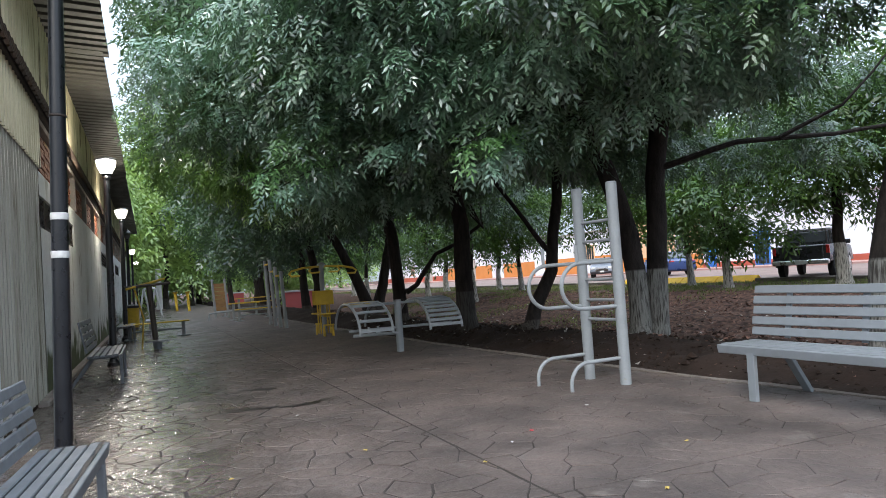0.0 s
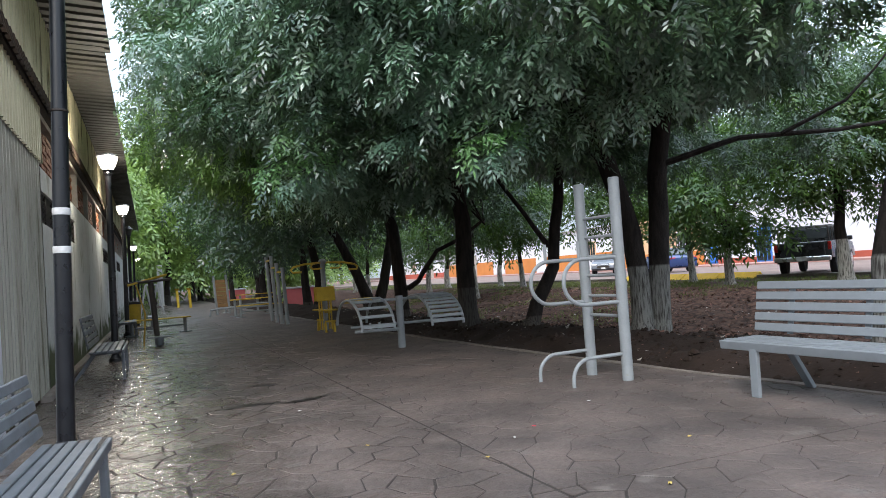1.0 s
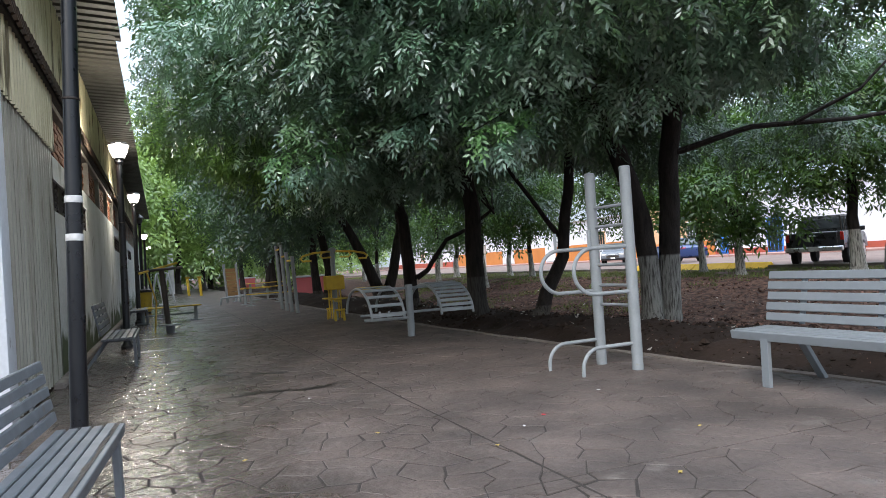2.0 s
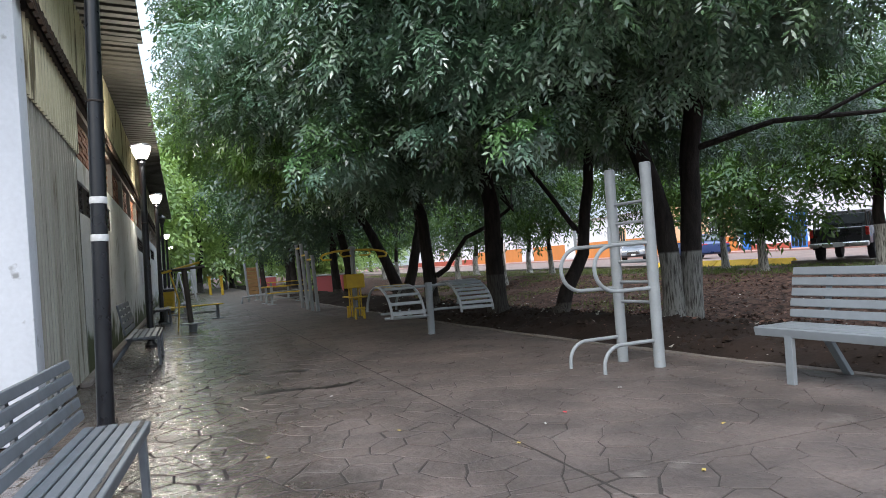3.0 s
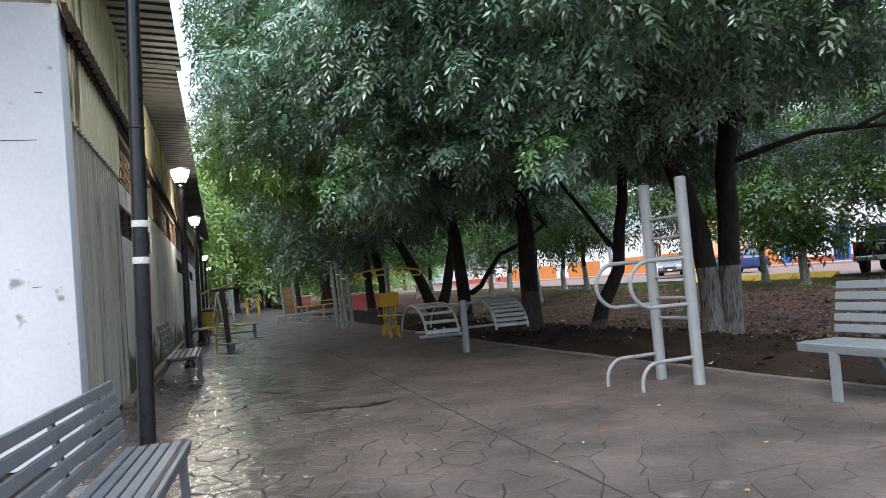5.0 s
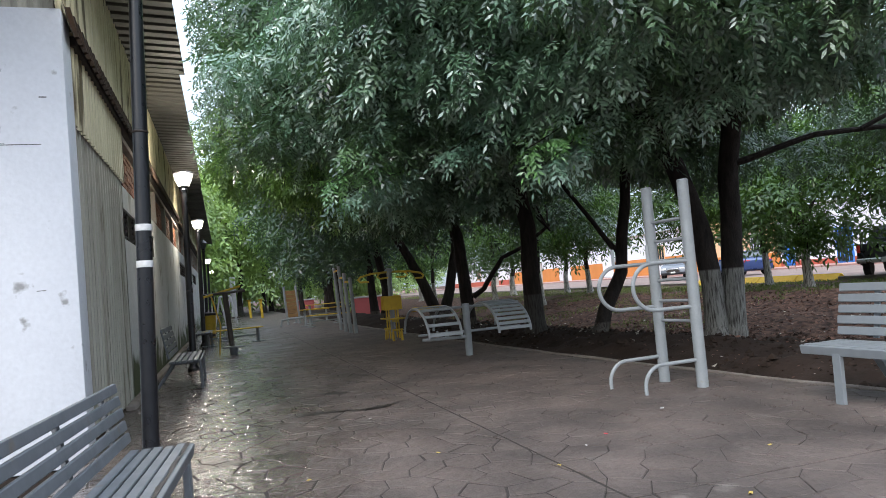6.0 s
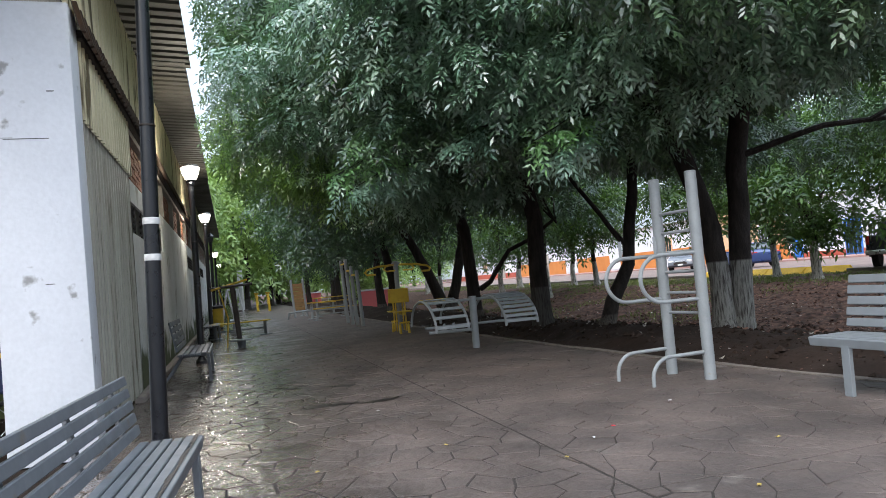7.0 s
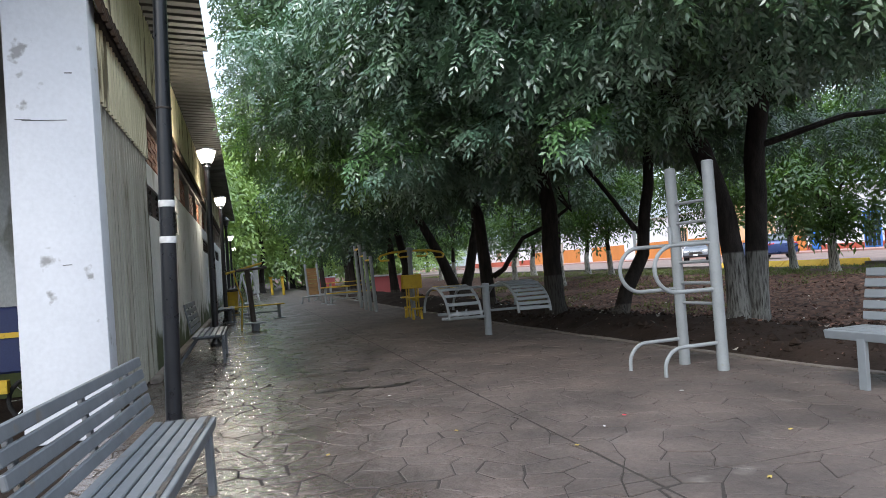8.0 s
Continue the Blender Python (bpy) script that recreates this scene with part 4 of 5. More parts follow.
lad = thing("exercise_ladder", "grey steel ladder with dip bars and foot loops", "exercise machine")
ya, yb = 5.86, 6.41
for y, lx in ((ya, 4.31), (yb, 4.262)):
    p = part("post", tubed([(lx, y, -0.02), (lx, y, 2.0)], 0.055, 18), M["steel"], lad)
    part("cap", lathe(bmesh.new(), [(0.056, 1.995), (0.056, 2.01), (0.045, 2.02), (0.01, 2.024)], 18, (lx, y, 0)), M["steel"], p)
    pts = [(lx, y, 1.225)] + arc_points(lx - 0.44, 1.0, 0.222, 90, 270, y, 14) + [(lx, y, 0.778)]
    part("dip_bar", tubed(pts, 0.02, 10), M["steel"], lad)
    part("grip", tubed([(lx - 0.47, y, 1.21), (lx - 0.47, y, 1.40)], 0.017, 10), M["steel"], lad)
    pts = [(lx, y, 0.265)] + arc_points(lx - 0.43, 0.065, 0.195, 90, 180, y, 8) + [(lx - 0.625, y, -0.01)]
    part("foot_loop", tubed(pts, 0.019, 10), M["steel"], lad)
for z in (1.645, 1.445, 1.245, 1.045, 0.835, 0.635):
    part("rung", tubed([(4.31, ya, z), (4.262, yb, z)], 0.016, 10), M["steel"], lad)

# ---- twin arched sit-up bench ----
sit = thing("sit_up_bench", "grey steel twin sit-up bench with arched slatted boards", "exercise machine")
part("post", tubed([(3.76, 11.1, -0.02), (3.76, 11.1, 0.85)], 0.06, 16), M["steel"], sit)
for z in (0.80, 0.40):
    part("cross_bar", tubed([(2.95, 11.1, z), (4.7, 11.1, z)], 0.022, 10), M["steel"], sit)
for x0, x1, ns in ((2.92, 3.44, 7), (4.06, 4.60, 13)):
    prof = [(11.22 + 0.78 * math.cos(radians(a)), 0.36 + 0.47 * math.sin(radians(a))) for a in range(5, 181, 7)]
    bd = part("side_arc", tubed([(x0, y, z) for y, z in prof], 0.022, 8), M["steel"], sit)
    part("side_arc", tubed([(x1, y, z) for y, z in prof], 0.022, 8), M["steel"], sit)
    for k in range(ns):
        a = radians(62 + (172 - 62) * k / (ns - 1))
        y, z = 11.22 + 0.80 * math.cos(a), 0.36 + 0.49 * math.sin(a)
        part("slat", boxed(((x0 + x1) / 2, y, z), (x1 - x0, 0.05, 0.02), rot=(math.degrees(a) - 90, 0, 0)), M["yellow"] if ns == 7 and k < 2 else M["steel"], sit)
    part("brace", tubed([(x0, 11.1, 0.40), (x1, 11.1, 0.40)], 0.018, 8), M["steel"], sit)
part("foot_bar", tubed([(2.85, 10.62, 0.36), (3.55, 10.58, 0.35)], 0.025, 8), M["steel"], sit)
for x in (3.1, 3.25):
    part("peg", tubed([(x, 10.61, 0.36), (x, 10.62, 0.48)], 0.018, 8), M["steel"], sit)
part("foot_arm", tubed([(3.3, 10.6, 0.355), (3.3, 11.1, 0.40)], 0.018, 8), M["steel"], sit)

# ---- yellow pull-down machine ----
yel = thing("pull_down_machine", "yellow and grey double-seat pull-down machine", "exercise machine")
yx, yy = 3.72, 16.35
part("post", tubed([(yx, yy, -0.02), (yx, yy, 1.66)], 0.055, 14), M["steel"], yel)
part("cap", lathe(bmesh.new(), [(0.1, 1.58), (0.1, 1.64), (0.06, 1.68), (0.02, 1.69)], 14, (yx, yy, 0)), M["steel"], yel)
for s in (-1, 1):
    part("arm", tubed([(yx, yy, 1.6), (yx + s * 0.45, yy - 0.1, 1.58), (yx + s * 0.72, yy - 0.15, 1.52), (yx + s * 0.78, yy - 0.2, 1.46), (yx + s * 0.74, yy - 0.25, 1.40), (yx + s * 0.55, yy - 0.28, 1.40)], 0.024, 8), M["yellow"], yel)
    part("handle", tubed([(yx + s * 0.06, yy - 0.05, 1.6), (yx + s * 0.3, yy - 0.3, 1.57), (yx + s * 0.36, yy - 0.34, 1.5), (yx + s * 0.3, yy - 0.34, 1.45), (yx + s * 0.1, yy - 0.3, 1.46)], 0.02, 8), M["yellow"], yel)
    part("backrest", boxed((yx, yy + s * 0.12, 0.87), (0.44, 0.035, 0.33), rot=(s * 6, 0, 0), bevel=0.014), M["yellow"], yel)
    part("seat", boxed((yx, yy + s * 0.31, 0.5), (0.42, 0.3, 0.03), bevel=0.012), M["yellow"], yel)
    for q in (-1, 1):
        part("frame_leg", boxed((yx + q * 0.11, yy + s * 0.12, 0.4), (0.032, 0.032, 0.72), bevel=0.006), M["yellow"], yel)
    part("seat_frame", boxed((yx, yy + s * 0.22, 0.46), (0.07, 0.44, 0.06)), M["yellow"], yel)
    for q in (-1, 1):
        part("foot_plate", boxed((yx + q * 0.1, yy + s * 0.38, 0.1), (0.045, 0.1, 0.24), rot=(s * 16, 0, 0), bevel=0.012), M["yellow"], yel)
    part("foot_rest", tubed([(yx - 0.12, yy + s * 0.42, 0.25), (yx + 0.12, yy + s * 0.42, 0.25)], 0.022, 8), M["yellow"], yel)

# ---- balance posts with yellow links ----
posts = [(3.57, 23.3, 2.05), (3.50, 21.9, 2.03), (3.50, 21.05, 1.78), (3.56, 20.45, 1.63)]
group_posts = thing("step_posts", "four grey steel posts of falling height with yellow links", "exercise machine")
for x, y, h in posts:
    part("post", tubed([(x, y, -0.02), (x - 0.045 * h, y, h)], 0.052, 14), M["steel"], group_posts)
for (xa, y_a, ha), (xb, y_b, hb) in zip(posts, posts[1:]):
    z = min(ha, hb) - 0.12
    part("link", tubed([(xa - 0.045 * z, y_a, z), (xb - 0.045 * z, y_b, z)], 0.03, 8), M["yellow"], group_posts, "yellow link bar")

# ---- twister with a T bar ----
tw = thing("twister", "dark brown twister with handle bar and foot disc", "exercise machine")
part("post", tubed([(0.10, 17.1, -0.02), (0.0, 17.1, 1.44)], 0.06, 14), M["brown_paint"], tw)
part("handle_bar", tubed([(-0.5, 17.0, 1.40), (0.45, 17.1, 1.45)], 0.03, 8), M["brown_paint"], tw)
part("handle_bar", tubed([(-0.46, 16.9, 1.36), (0.34, 17.4, 1.56)], 0.026, 8), M["yellow"], tw)
part("brace", tubed([(-0.2, 17.5, 0.0), (-0.14, 17.3, 0.7), (-0.3, 17.2, 1.36)], 0.018, 10), M["yellow"], tw)
part("foot_disc", lathe(bmesh.new(), [(0.08, 0.0), (0.1, 0.16), (0.25, 0.17), (0.25, 0.2), (0.05, 0.205)], 20, (0.12, 17.0, 0)), M["steel"], tw)


# ---- further machines down the path ----
def bar_bench(m, label, length, h, mat_top):
    t = thing("exercise_bench", label, "exercise machine", "low exercise benches", m=m)
    part("board", boxed((0, 0, h), (length, 0.26, 0.035), bevel=0.01), mat_top, t)
    for x in (-length / 2 + 0.15, length / 2 - 0.15):
        part("leg", tubed([(x, 0, -0.02), (x, 0, h)], 0.05, 10), M["steel"], t)
        part("foot", boxed((x, 0, 0.015), (0.3, 0.34, 0.03)), M["steel"], t)
    part("rail", tubed([(-length / 2 + 0.15, 0, h * 0.5), (length / 2 - 0.15, 0, h * 0.5)], 0.025, 8), M["steel"], t)
    return t


bar_bench(pose(0.16, 21.4, 0, 0, 0, 8), "low yellow exercise bench on grey legs", 1.7, 0.42, M["yellow"])
bar_bench(pose(0.0, 24.0, 0, 0, 0, 90), "low grey exercise bench on grey legs", 1.5, 0.42, M["steel"])
for i, (x, y, h, a) in enumerate(((3.7, 29.0, 0.66, 12), (3.75, 27.4, 0.44, 4), (4.1, 31.0, 0.8, 20), (3.8, 33.5, 0.55, -10))):
    bar_bench(pose(x, y, 0, 0, 0, a), "yellow exercise bench beside the trees", 1.7, h, M["yellow"])
bin_ = thing("litter_bin", "yellow metal litter bin with a dark lid", "bin")
part("body", lathe(bmesh.new(), [(0.2, 0.05), (0.24, 0.1), (0.26, 0.75), (0.27, 0.78)], 18, (-0.62, 28.5, 0)), M["yellow"], bin_)
part("lid", lathe(bmesh.new(), [(0.29, 0.78), (0.29, 0.86), (0.2, 0.9), (0.05, 0.91)], 18, (-0.62, 28.5, 0)), M["dark_metal"], bin_)
part("foot", boxed((-0.62, 28.5, 0.02), (0.4, 0.4, 0.08)), M["dark_metal"], bin_)
wallb = thing("climbing_board", "timber climbing board between grey posts", "playground")
for x in (2.62, 3.14):
    part("post", tubed([(x, 32.2, -0.02), (x - 0.1, 32.2, 1.7)], 0.055, 10), M["steel"], wallb)
for k in range(7):
    part("board", boxed((2.85 - 0.01 * k, 32.2, 0.4 + k * 0.17), (0.44, 0.05, 0.16)), M["timber"], wallb)
part("skid", tubed([(2.1, 29.4, 0.05), (2.15, 29.4, 0.3), (2.5, 29.4, 0.34), (4.2, 29.3, 0.34)], 0.04, 8), M["steel"], wallb)
for x, y in ((1.68, 51.0), (2.36, 49.0)):
    t = thing("bollard", "yellow steel post with a flared top", "post", "yellow posts at the path's end", m=pose(x, y, 0))
    part("shaft", tubed([(0, 0, -0.02), (-0.06, 0, 1.15)], 0.09, 10), M["yellow"], t)
    part("top", tubed([(-0.06, 0, 1.15), (-0.06, 0, 1.28)], [0.1, 0.18], 10), M["yellow"], t)
t = thing("white_mast", "tall plain white steel mast", "post")
part("shaft", tubed([(0.7, 56, -0.02), (0.66, 56, 3.1)], 0.2, 12), M["tape"], t)
part("foot", boxed((0.7, 56, 0.05), (0.7, 0.7, 0.14)), M["kerb"], t)
swing = thing("swing_frame", "grey A-shaped swing frame", "playground")
for s in (-0.55, 0.0):
    part("leg", tubed([(s, 40, -0.02), (s + 0.3, 40, 1.55)], 0.05, 8), M["tape"], swing)
    part("leg", tubed([(s + 0.6, 40, -0.02), (s + 0.3, 40, 1.55)], 0.05, 8), M["tape"], swing)
part("top_bar", tubed([(-0.25, 40, 1.55), (0.3, 40, 1.55)], 0.05, 8), M["tape"], swing)
low = thing("low_wall", "low pink wall with a white coping", "wall", kind="structure")
part("body", boxed((8.2, 40.8, 0.35), (2.3, 0.25, 0.94), bevel=0.02), M["pink_wall"], low)
part("coping", boxed((8.2, 40.8, 0.87), (2.4, 0.34, 0.1), bevel=0.02), M["tape"], low)
low = thing("low_wall", "low red wall beside the path's end", "wall", kind="structure")
part("body", boxed((6.0, 56, 0.4), (1.3, 0.25, 1.0), bevel=0.02), M["pink_wall"], low)
part("coping", boxed((6.0, 56, 0.94), (1.4, 0.34, 0.1), bevel=0.02), M["tape"], low)


# ---- houses across the street ----
def house(y0, y1, h, wallmat, dado, dado_h, label, openings):
    """A street front at x = 41; openings: (y, width, z0, height, kind, frame material)."""
    t = thing("house", label, "house", "houses across the street")
    part("wall", boxed((44, (y0 + y1) / 2, h / 2 + 0.1), (6, y1 - y0 - 0.02, h + 0.2), bevel=0.02), wallmat, t)
    part("roof", boxed((43.95, (y0 + y1) / 2, h + 0.28), (6.3, y1 - y0, 0.16), bevel=0.03), M["cement"], t)
    cuts = sorted((y - w / 2, y + w / 2) for y, w, z, hh, k, f in openings if z < 0.5 + dado_h)
    a = y0
    for c0, c1 in cuts + [(y1, y1)]:
        if c0 - a > 0.1:
            part("dado", boxed((40.98, (a + c0) / 2, 0.3 + dado_h / 2), (0.06, c0 - a - 0.01, dado_h), bevel=0.01), dado, t)
        a = c1
    for y, w, z, hh, k, f in openings:
        ob = part(k, boxed((40.97, y, z + hh / 2), (0.1, w, hh), bevel=0.01), f, t)
        part("panel", boxed((40.90, y, z + hh / 2), (0.06, w - 0.24, hh - 0.24), bevel=0.01), M["glass"] if k == "window" else f, ob)
        if k == "window":
            for q in (-0.25, 0, 0.25):
                part("bar", boxed((40.86, y + q * w, z + hh / 2), (0.03, 0.03, hh - 0.2), bevel=0), f, ob)
    return t


house(4, 44.4, 4.4, M["house_white"], M["house_red"], 0.45, "white house with a red base and blue openings", [(38.4, 1.4, 0.35, 2.5, "window", M["blue_paint"]), (43.4, 0.9, 0.4, 1.9, "door", M["blue_paint"]), (29.0, 1.4, 1.2, 1.6, "window", M["blue_paint"]), (24.0, 1.4, 1.2, 1.6, "window", M["blue_paint"]), (20.0, 1.3, 0.35, 2.4, "door", M["blue_paint"])])
house(44.4, 55.0, 4.6, M["house_peach"], M["house_orange"], 1.2, "peach house with an orange base", [(50.0, 1.3, 0.35, 2.4, "door", M["house_white"]), (46.7, 1.4, 1.6, 1.6, "window", M["house_white"])])
house(55.0, 76.0, 4.2, M["house_white"], M["house_orange"], 1.75, "white house with an orange dado", [(70.0, 2.2, 0.35, 2.9, "door", M["house_white"]), (60.0, 1.6, 1.6, 1.6, "window", M["house_peach"])])
house(76.0, 98.0, 4.8, M["house_white"], M["house_orange"], 1.75, "white house with an orange dado and pale gate", [(80.5, 3.2, 0.35, 3.0, "door", M["house_white"]), (88.0, 1.8, 0.35, 2.7, "door", M["cement"])])
house(98.0, 130.0, 4.5, M["house_white"], M["house_red"], 0.8, "long white house with a reddish base", [(104.0, 1.8, 0.35, 2.6, "door", M["cement"]), (112.0, 1.6, 1.4, 1.5, "window", M["house_peach"])])


# ---- vehicles ----
def wheels(t, xs, half, r):
    for x in xs:
        for s in (-1, 1):
            tyre = bmesh.new()
            prof = [(r * 0.62, -0.10), (r * 0.95, -0.105), (r, -0.07), (r, 0.07), (r * 0.95, 0.105), (r * 0.62, 0.10)]
            lathe(tyre, prof, 20)
            bmesh.ops.transform(tyre, matrix=pose(x, s * half, r, 90, 0, 0), verts=tyre.verts)
            w = part("wheel", tyre, M["rubber"], t)
            rim = lathe(bmesh.new(), [(r * 0.6, -0.012), (r * 0.6, 0.012), (r * 0.5, 0.02), (r * 0.15, 0.008), (r * 0.1, 0.03)], 16)
            bmesh.ops.transform(rim, matrix=pose(x, s * (half + 0.1), r, -90 * s, 0, 0), verts=rim.verts)
            part("rim", rim, M["chrome"], w)


def prism(bm, prof, w, inset=0.0, bevel=0.03):
    """A side profile (x, z) drawn across the width; points above mid height are pulled in by inset."""
    zs = [z for _, z in prof]
    mid = (min(zs) + max(zs)) / 2
    L = [bm.verts.new((x, -w / 2 + (inset if z > mid else 0), z)) for x, z in prof]
    R = [bm.verts.new((x, w / 2 - (inset if z > mid else 0), z)) for x, z in prof]
    bm.faces.new(L)
    bm.faces.new(R[::-1])
    n = len(prof)
    for i in range(n):
        bm.faces.new((L[(i + 1) % n], L[i], R[i], R[(i + 1) % n]))
    bmesh.ops.recalc_face_normals(bm, faces=bm.faces)
    if bevel:
        bmesh.ops.bevel(bm, geom=list(bm.edges), offset=bevel, segments=2, affect="EDGES", profile=0.6)
    return bm


def pickup(m):
    t = thing("pickup_truck", "black double-cab pickup parked on the street", "truck", m=m)
    part("body", prism(bmesh.new(), [(-2.55, 0.55), (-2.55, 1.12), (-0.75, 1.14), (1.2, 1.14), (2.35, 1.05), (2.6, 0.85), (2.6, 0.5)], 1.82, 0.03), M["car_black"], t)
    part("cab", prism(bmesh.new(), [(-0.85, 1.1), (-0.75, 1.72), (0.55, 1.74), (1.3, 1.12)], 1.66, 0.14), M["car_black"], t)
    part("rear_window", boxed((-0.815, 0, 1.42), (0.03, 1.3, 0.38), rot=(0, 9, 0), bevel=0.01), M["glass"], t)
    for s in (-1, 1):
        part("side_window", boxed((0.05, s * 0.775, 1.42), (1.45, 0.03, 0.36), rot=(s * 11, 0, 0), bevel=0.01), M["glass"], t)
        part("tail_light", boxed((-2.535, s * 0.84, 0.96), (0.06, 0.11, 0.28), bevel=0.015), M["red_light"], t)
        part("wheel_arch", tubed([(-1.55 + 0.47 * math.cos(a), s * 0.90, 0.40 + 0.47 * math.sin(a)) for a in [math.pi * k / 10 for k in range(11)]], 0.045, 8), M["rubber"], t)
        part("mirror", boxed((0.95, s * 0.98, 1.2), (0.1, 0.18, 0.16), bevel=0.02), M["car_black"], t)
        for x in (-2.3, -1.6, -0.95):
            part("rack_post", tubed([(x, s * 0.8, 1.1), (x, s * 0.78, 1.62)], 0.025, 8), M["dark_metal"], t)
        part("rack_rail", tubed([(-2.35, s * 0.78, 1.62), (-0.9, s * 0.78, 1.64)], 0.025, 8), M["dark_metal"], t)
    part("tailgate", boxed((-2.565, 0, 0.88), (0.05, 1.4, 0.46), bevel=0.02), M["car_black"], t)
    part("tailgate_handle", boxed((-2.60, 0.05, 1.0), (0.02, 0.2, 0.05), bevel=0.006), M["chrome"], t)
    part("bumper", boxed((-2.68, 0, 0.55), (0.2, 1.78, 0.16), bevel=0.03), M["chrome"], t)
    part("number_plate", boxed((-2.795, 0, 0.56), (0.014, 0.32, 0.15), bevel=0.004), M["plate"], t)
    wheels(t, (-1.55, 1.65), 0.8, 0.39)
    return t


def saloon(m, paint, label):
    t = thing("car", label, "car", "parked cars", m=m)
    part("body", prism(bmesh.new(), [(-2.15, 0.35), (-2.2, 0.85), (-1.6, 0.98), (1.0, 0.95), (2.05, 0.78), (2.15, 0.4), (1.9, 0.25), (-1.9, 0.25)], 1.72, 0.04, 0.06), paint, t)
    part("cabin", prism(bmesh.new(), [(-1.75, 0.93), (-0.95, 1.42), (0.25, 1.45), (1.15, 0.93)], 1.5, 0.16, 0.05), paint, t)
    part("windscreen", boxed((0.72, 0, 1.19), (0.03, 1.15, 0.6), rot=(0, -59, 0), bevel=0.01), M["glass"], t)
    part("rear_window", boxed((-1.37, 0, 1.19), (0.03, 1.15, 0.6), rot=(0, 57, 0), bevel=0.01), M["glass"], t)
    for s in (-1, 1):
        part("side_window", prism(bmesh.new(), [(-1.3, 0.98), (-0.85, 1.34), (0.2, 1.37), (0.75, 0.98)], 0.02, 0, 0.003), M["glass"], t).location = (0, s * 0.70, 0)
        part("headlight", boxed((2.06, s * 0.62, 0.68), (0.1, 0.36, 0.14), rot=(0, 15, s * -12), bevel=0.02), M["lens"], t)
        part("tail_light", boxed((-2.15, s * 0.64, 0.8), (0.08, 0.34, 0.14), bevel=0.02), M["red_light"], t)
        part("mirror", boxed((0.7, s * 0.9, 0.98), (0.1, 0.14, 0.1), bevel=0.02), paint, t)
    part("grille", boxed((2.12, 0, 0.52), (0.06, 0.9, 0.16), bevel=0.02), M["dark_metal"], t)
    part("grille_bar", boxed((2.13, 0, 0.66), (0.06, 0.7, 0.04), bevel=0.01), M["chrome"], t)
    part("number_plate", boxed((2.17, 0, 0.42), (0.014, 0.32, 0.12), bevel=0.004), M["plate"], t)
    wheels(t, (-1.35, 1.35), 0.74, 0.31)
    return t


pickup(pose(22.9, 19.05, 0.24, 0, 0, 30))
saloon(pose(29.0, 34.6, 0.24, 0, 0, 75), M["car_blue"], "dark blue saloon parked on the street")
saloon(pose(31.8, 45.0, 0.24, 0, 0, 232), M["car_silver"], "silver saloon parked facing the park")


# ---- loose bits on soil and paving ----
rng = np.random.default_rng(77)


def scatter(n, xr, yr, size, aspect, zfn, lift, tilt):
    out = np.zeros((n, 4, 3))
    for i in range(n):
        x, y = rng.uniform(*xr), rng.uniform(*yr)
        x = x + path_edge(y)
        a, s = rng.uniform(0, 6.283), size * rng.uniform(0.5, 1.5)
        ux, uy = math.cos(a) * s, math.sin(a) * s
        z = zfn(x, y) + lift
        t = rng.uniform(-tilt, tilt, 4) * s + tilt * s * 0.5
        out[i] = [(x - ux, y - uy, z + t[0]), (x + uy * aspect, y - ux * aspect, z + t[1]), (x + ux, y + uy, z + t[2]), (x - uy * aspect, y + ux * aspect, z + t[3])]
    return out


tagged(quads_mesh("leaf_litter", np.concatenate([scatter(15000, (1.9, 11.5), (3, 30), 0.034, 0.45, soil_z, 0.01, 0.7), scatter(350, (0.1, 1.4), (1, 20), 0.016, 0.5, soil_z, 0.006, 0.4)]), M["litter"]), "brown dead leaves and bark scraps on the bank", "leaf litter", kind="stuff")
tagged(quads_mesh("rubble", scatter(700, (0.2, 9.0), (1, 24), 0.028, 0.8, soil_z, 0.012, 0.6), M["stone_bits"]), "pale stones and scraps scattered on the soil", "rubble", kind="stuff")


def clods(n, xr, yr, size, seed):
    """Low lumps of turned earth lying on the soil: one mesh of squashed, dented octahedra."""
    g = np.random.default_rng(seed)
    verts, faces = [], []
    for i in range(n):
        y = g.uniform(*yr)
        x = path_edge(y) + g.uniform(*xr)
        z, k, a = soil_z(x, y), size * (0.35 + 1.1 * g.random() ** 3), g.uniform(0, 6.283)
        o = len(verts)
        for dx, dy, dz in ((1, 0, 0), (0, 1, 0), (-1, 0, 0), (0, -1, 0), (0.2, 0.1, 0.75), (0, 0, -0.5)):
            dx, dy = dx * math.cos(a) - dy * math.sin(a), dx * math.sin(a) + dy * math.cos(a)
            verts.append((x + dx * k * g.uniform(0.6, 1.3), y + dy * k * g.uniform(0.6, 1.3), z + dz * k * g.uniform(0.6, 1.2)))
        for q in range(4):
            faces += [(o + q, o + (q + 1) % 4, o + 4), (o + (q + 1) % 4, o + q, o + 5)]
    me = bpy.data.meshes.new("soil_clods")
    me.from_pydata(verts, [], faces)
    me.materials.append(M["soil"])
    return new("soil_clods", me)


tagged(clods(5200, (0.12, 6.5), (2.0, 19), 0.045, 12), "dark crumbled lumps of earth on the bank", "soil", kind="stuff")


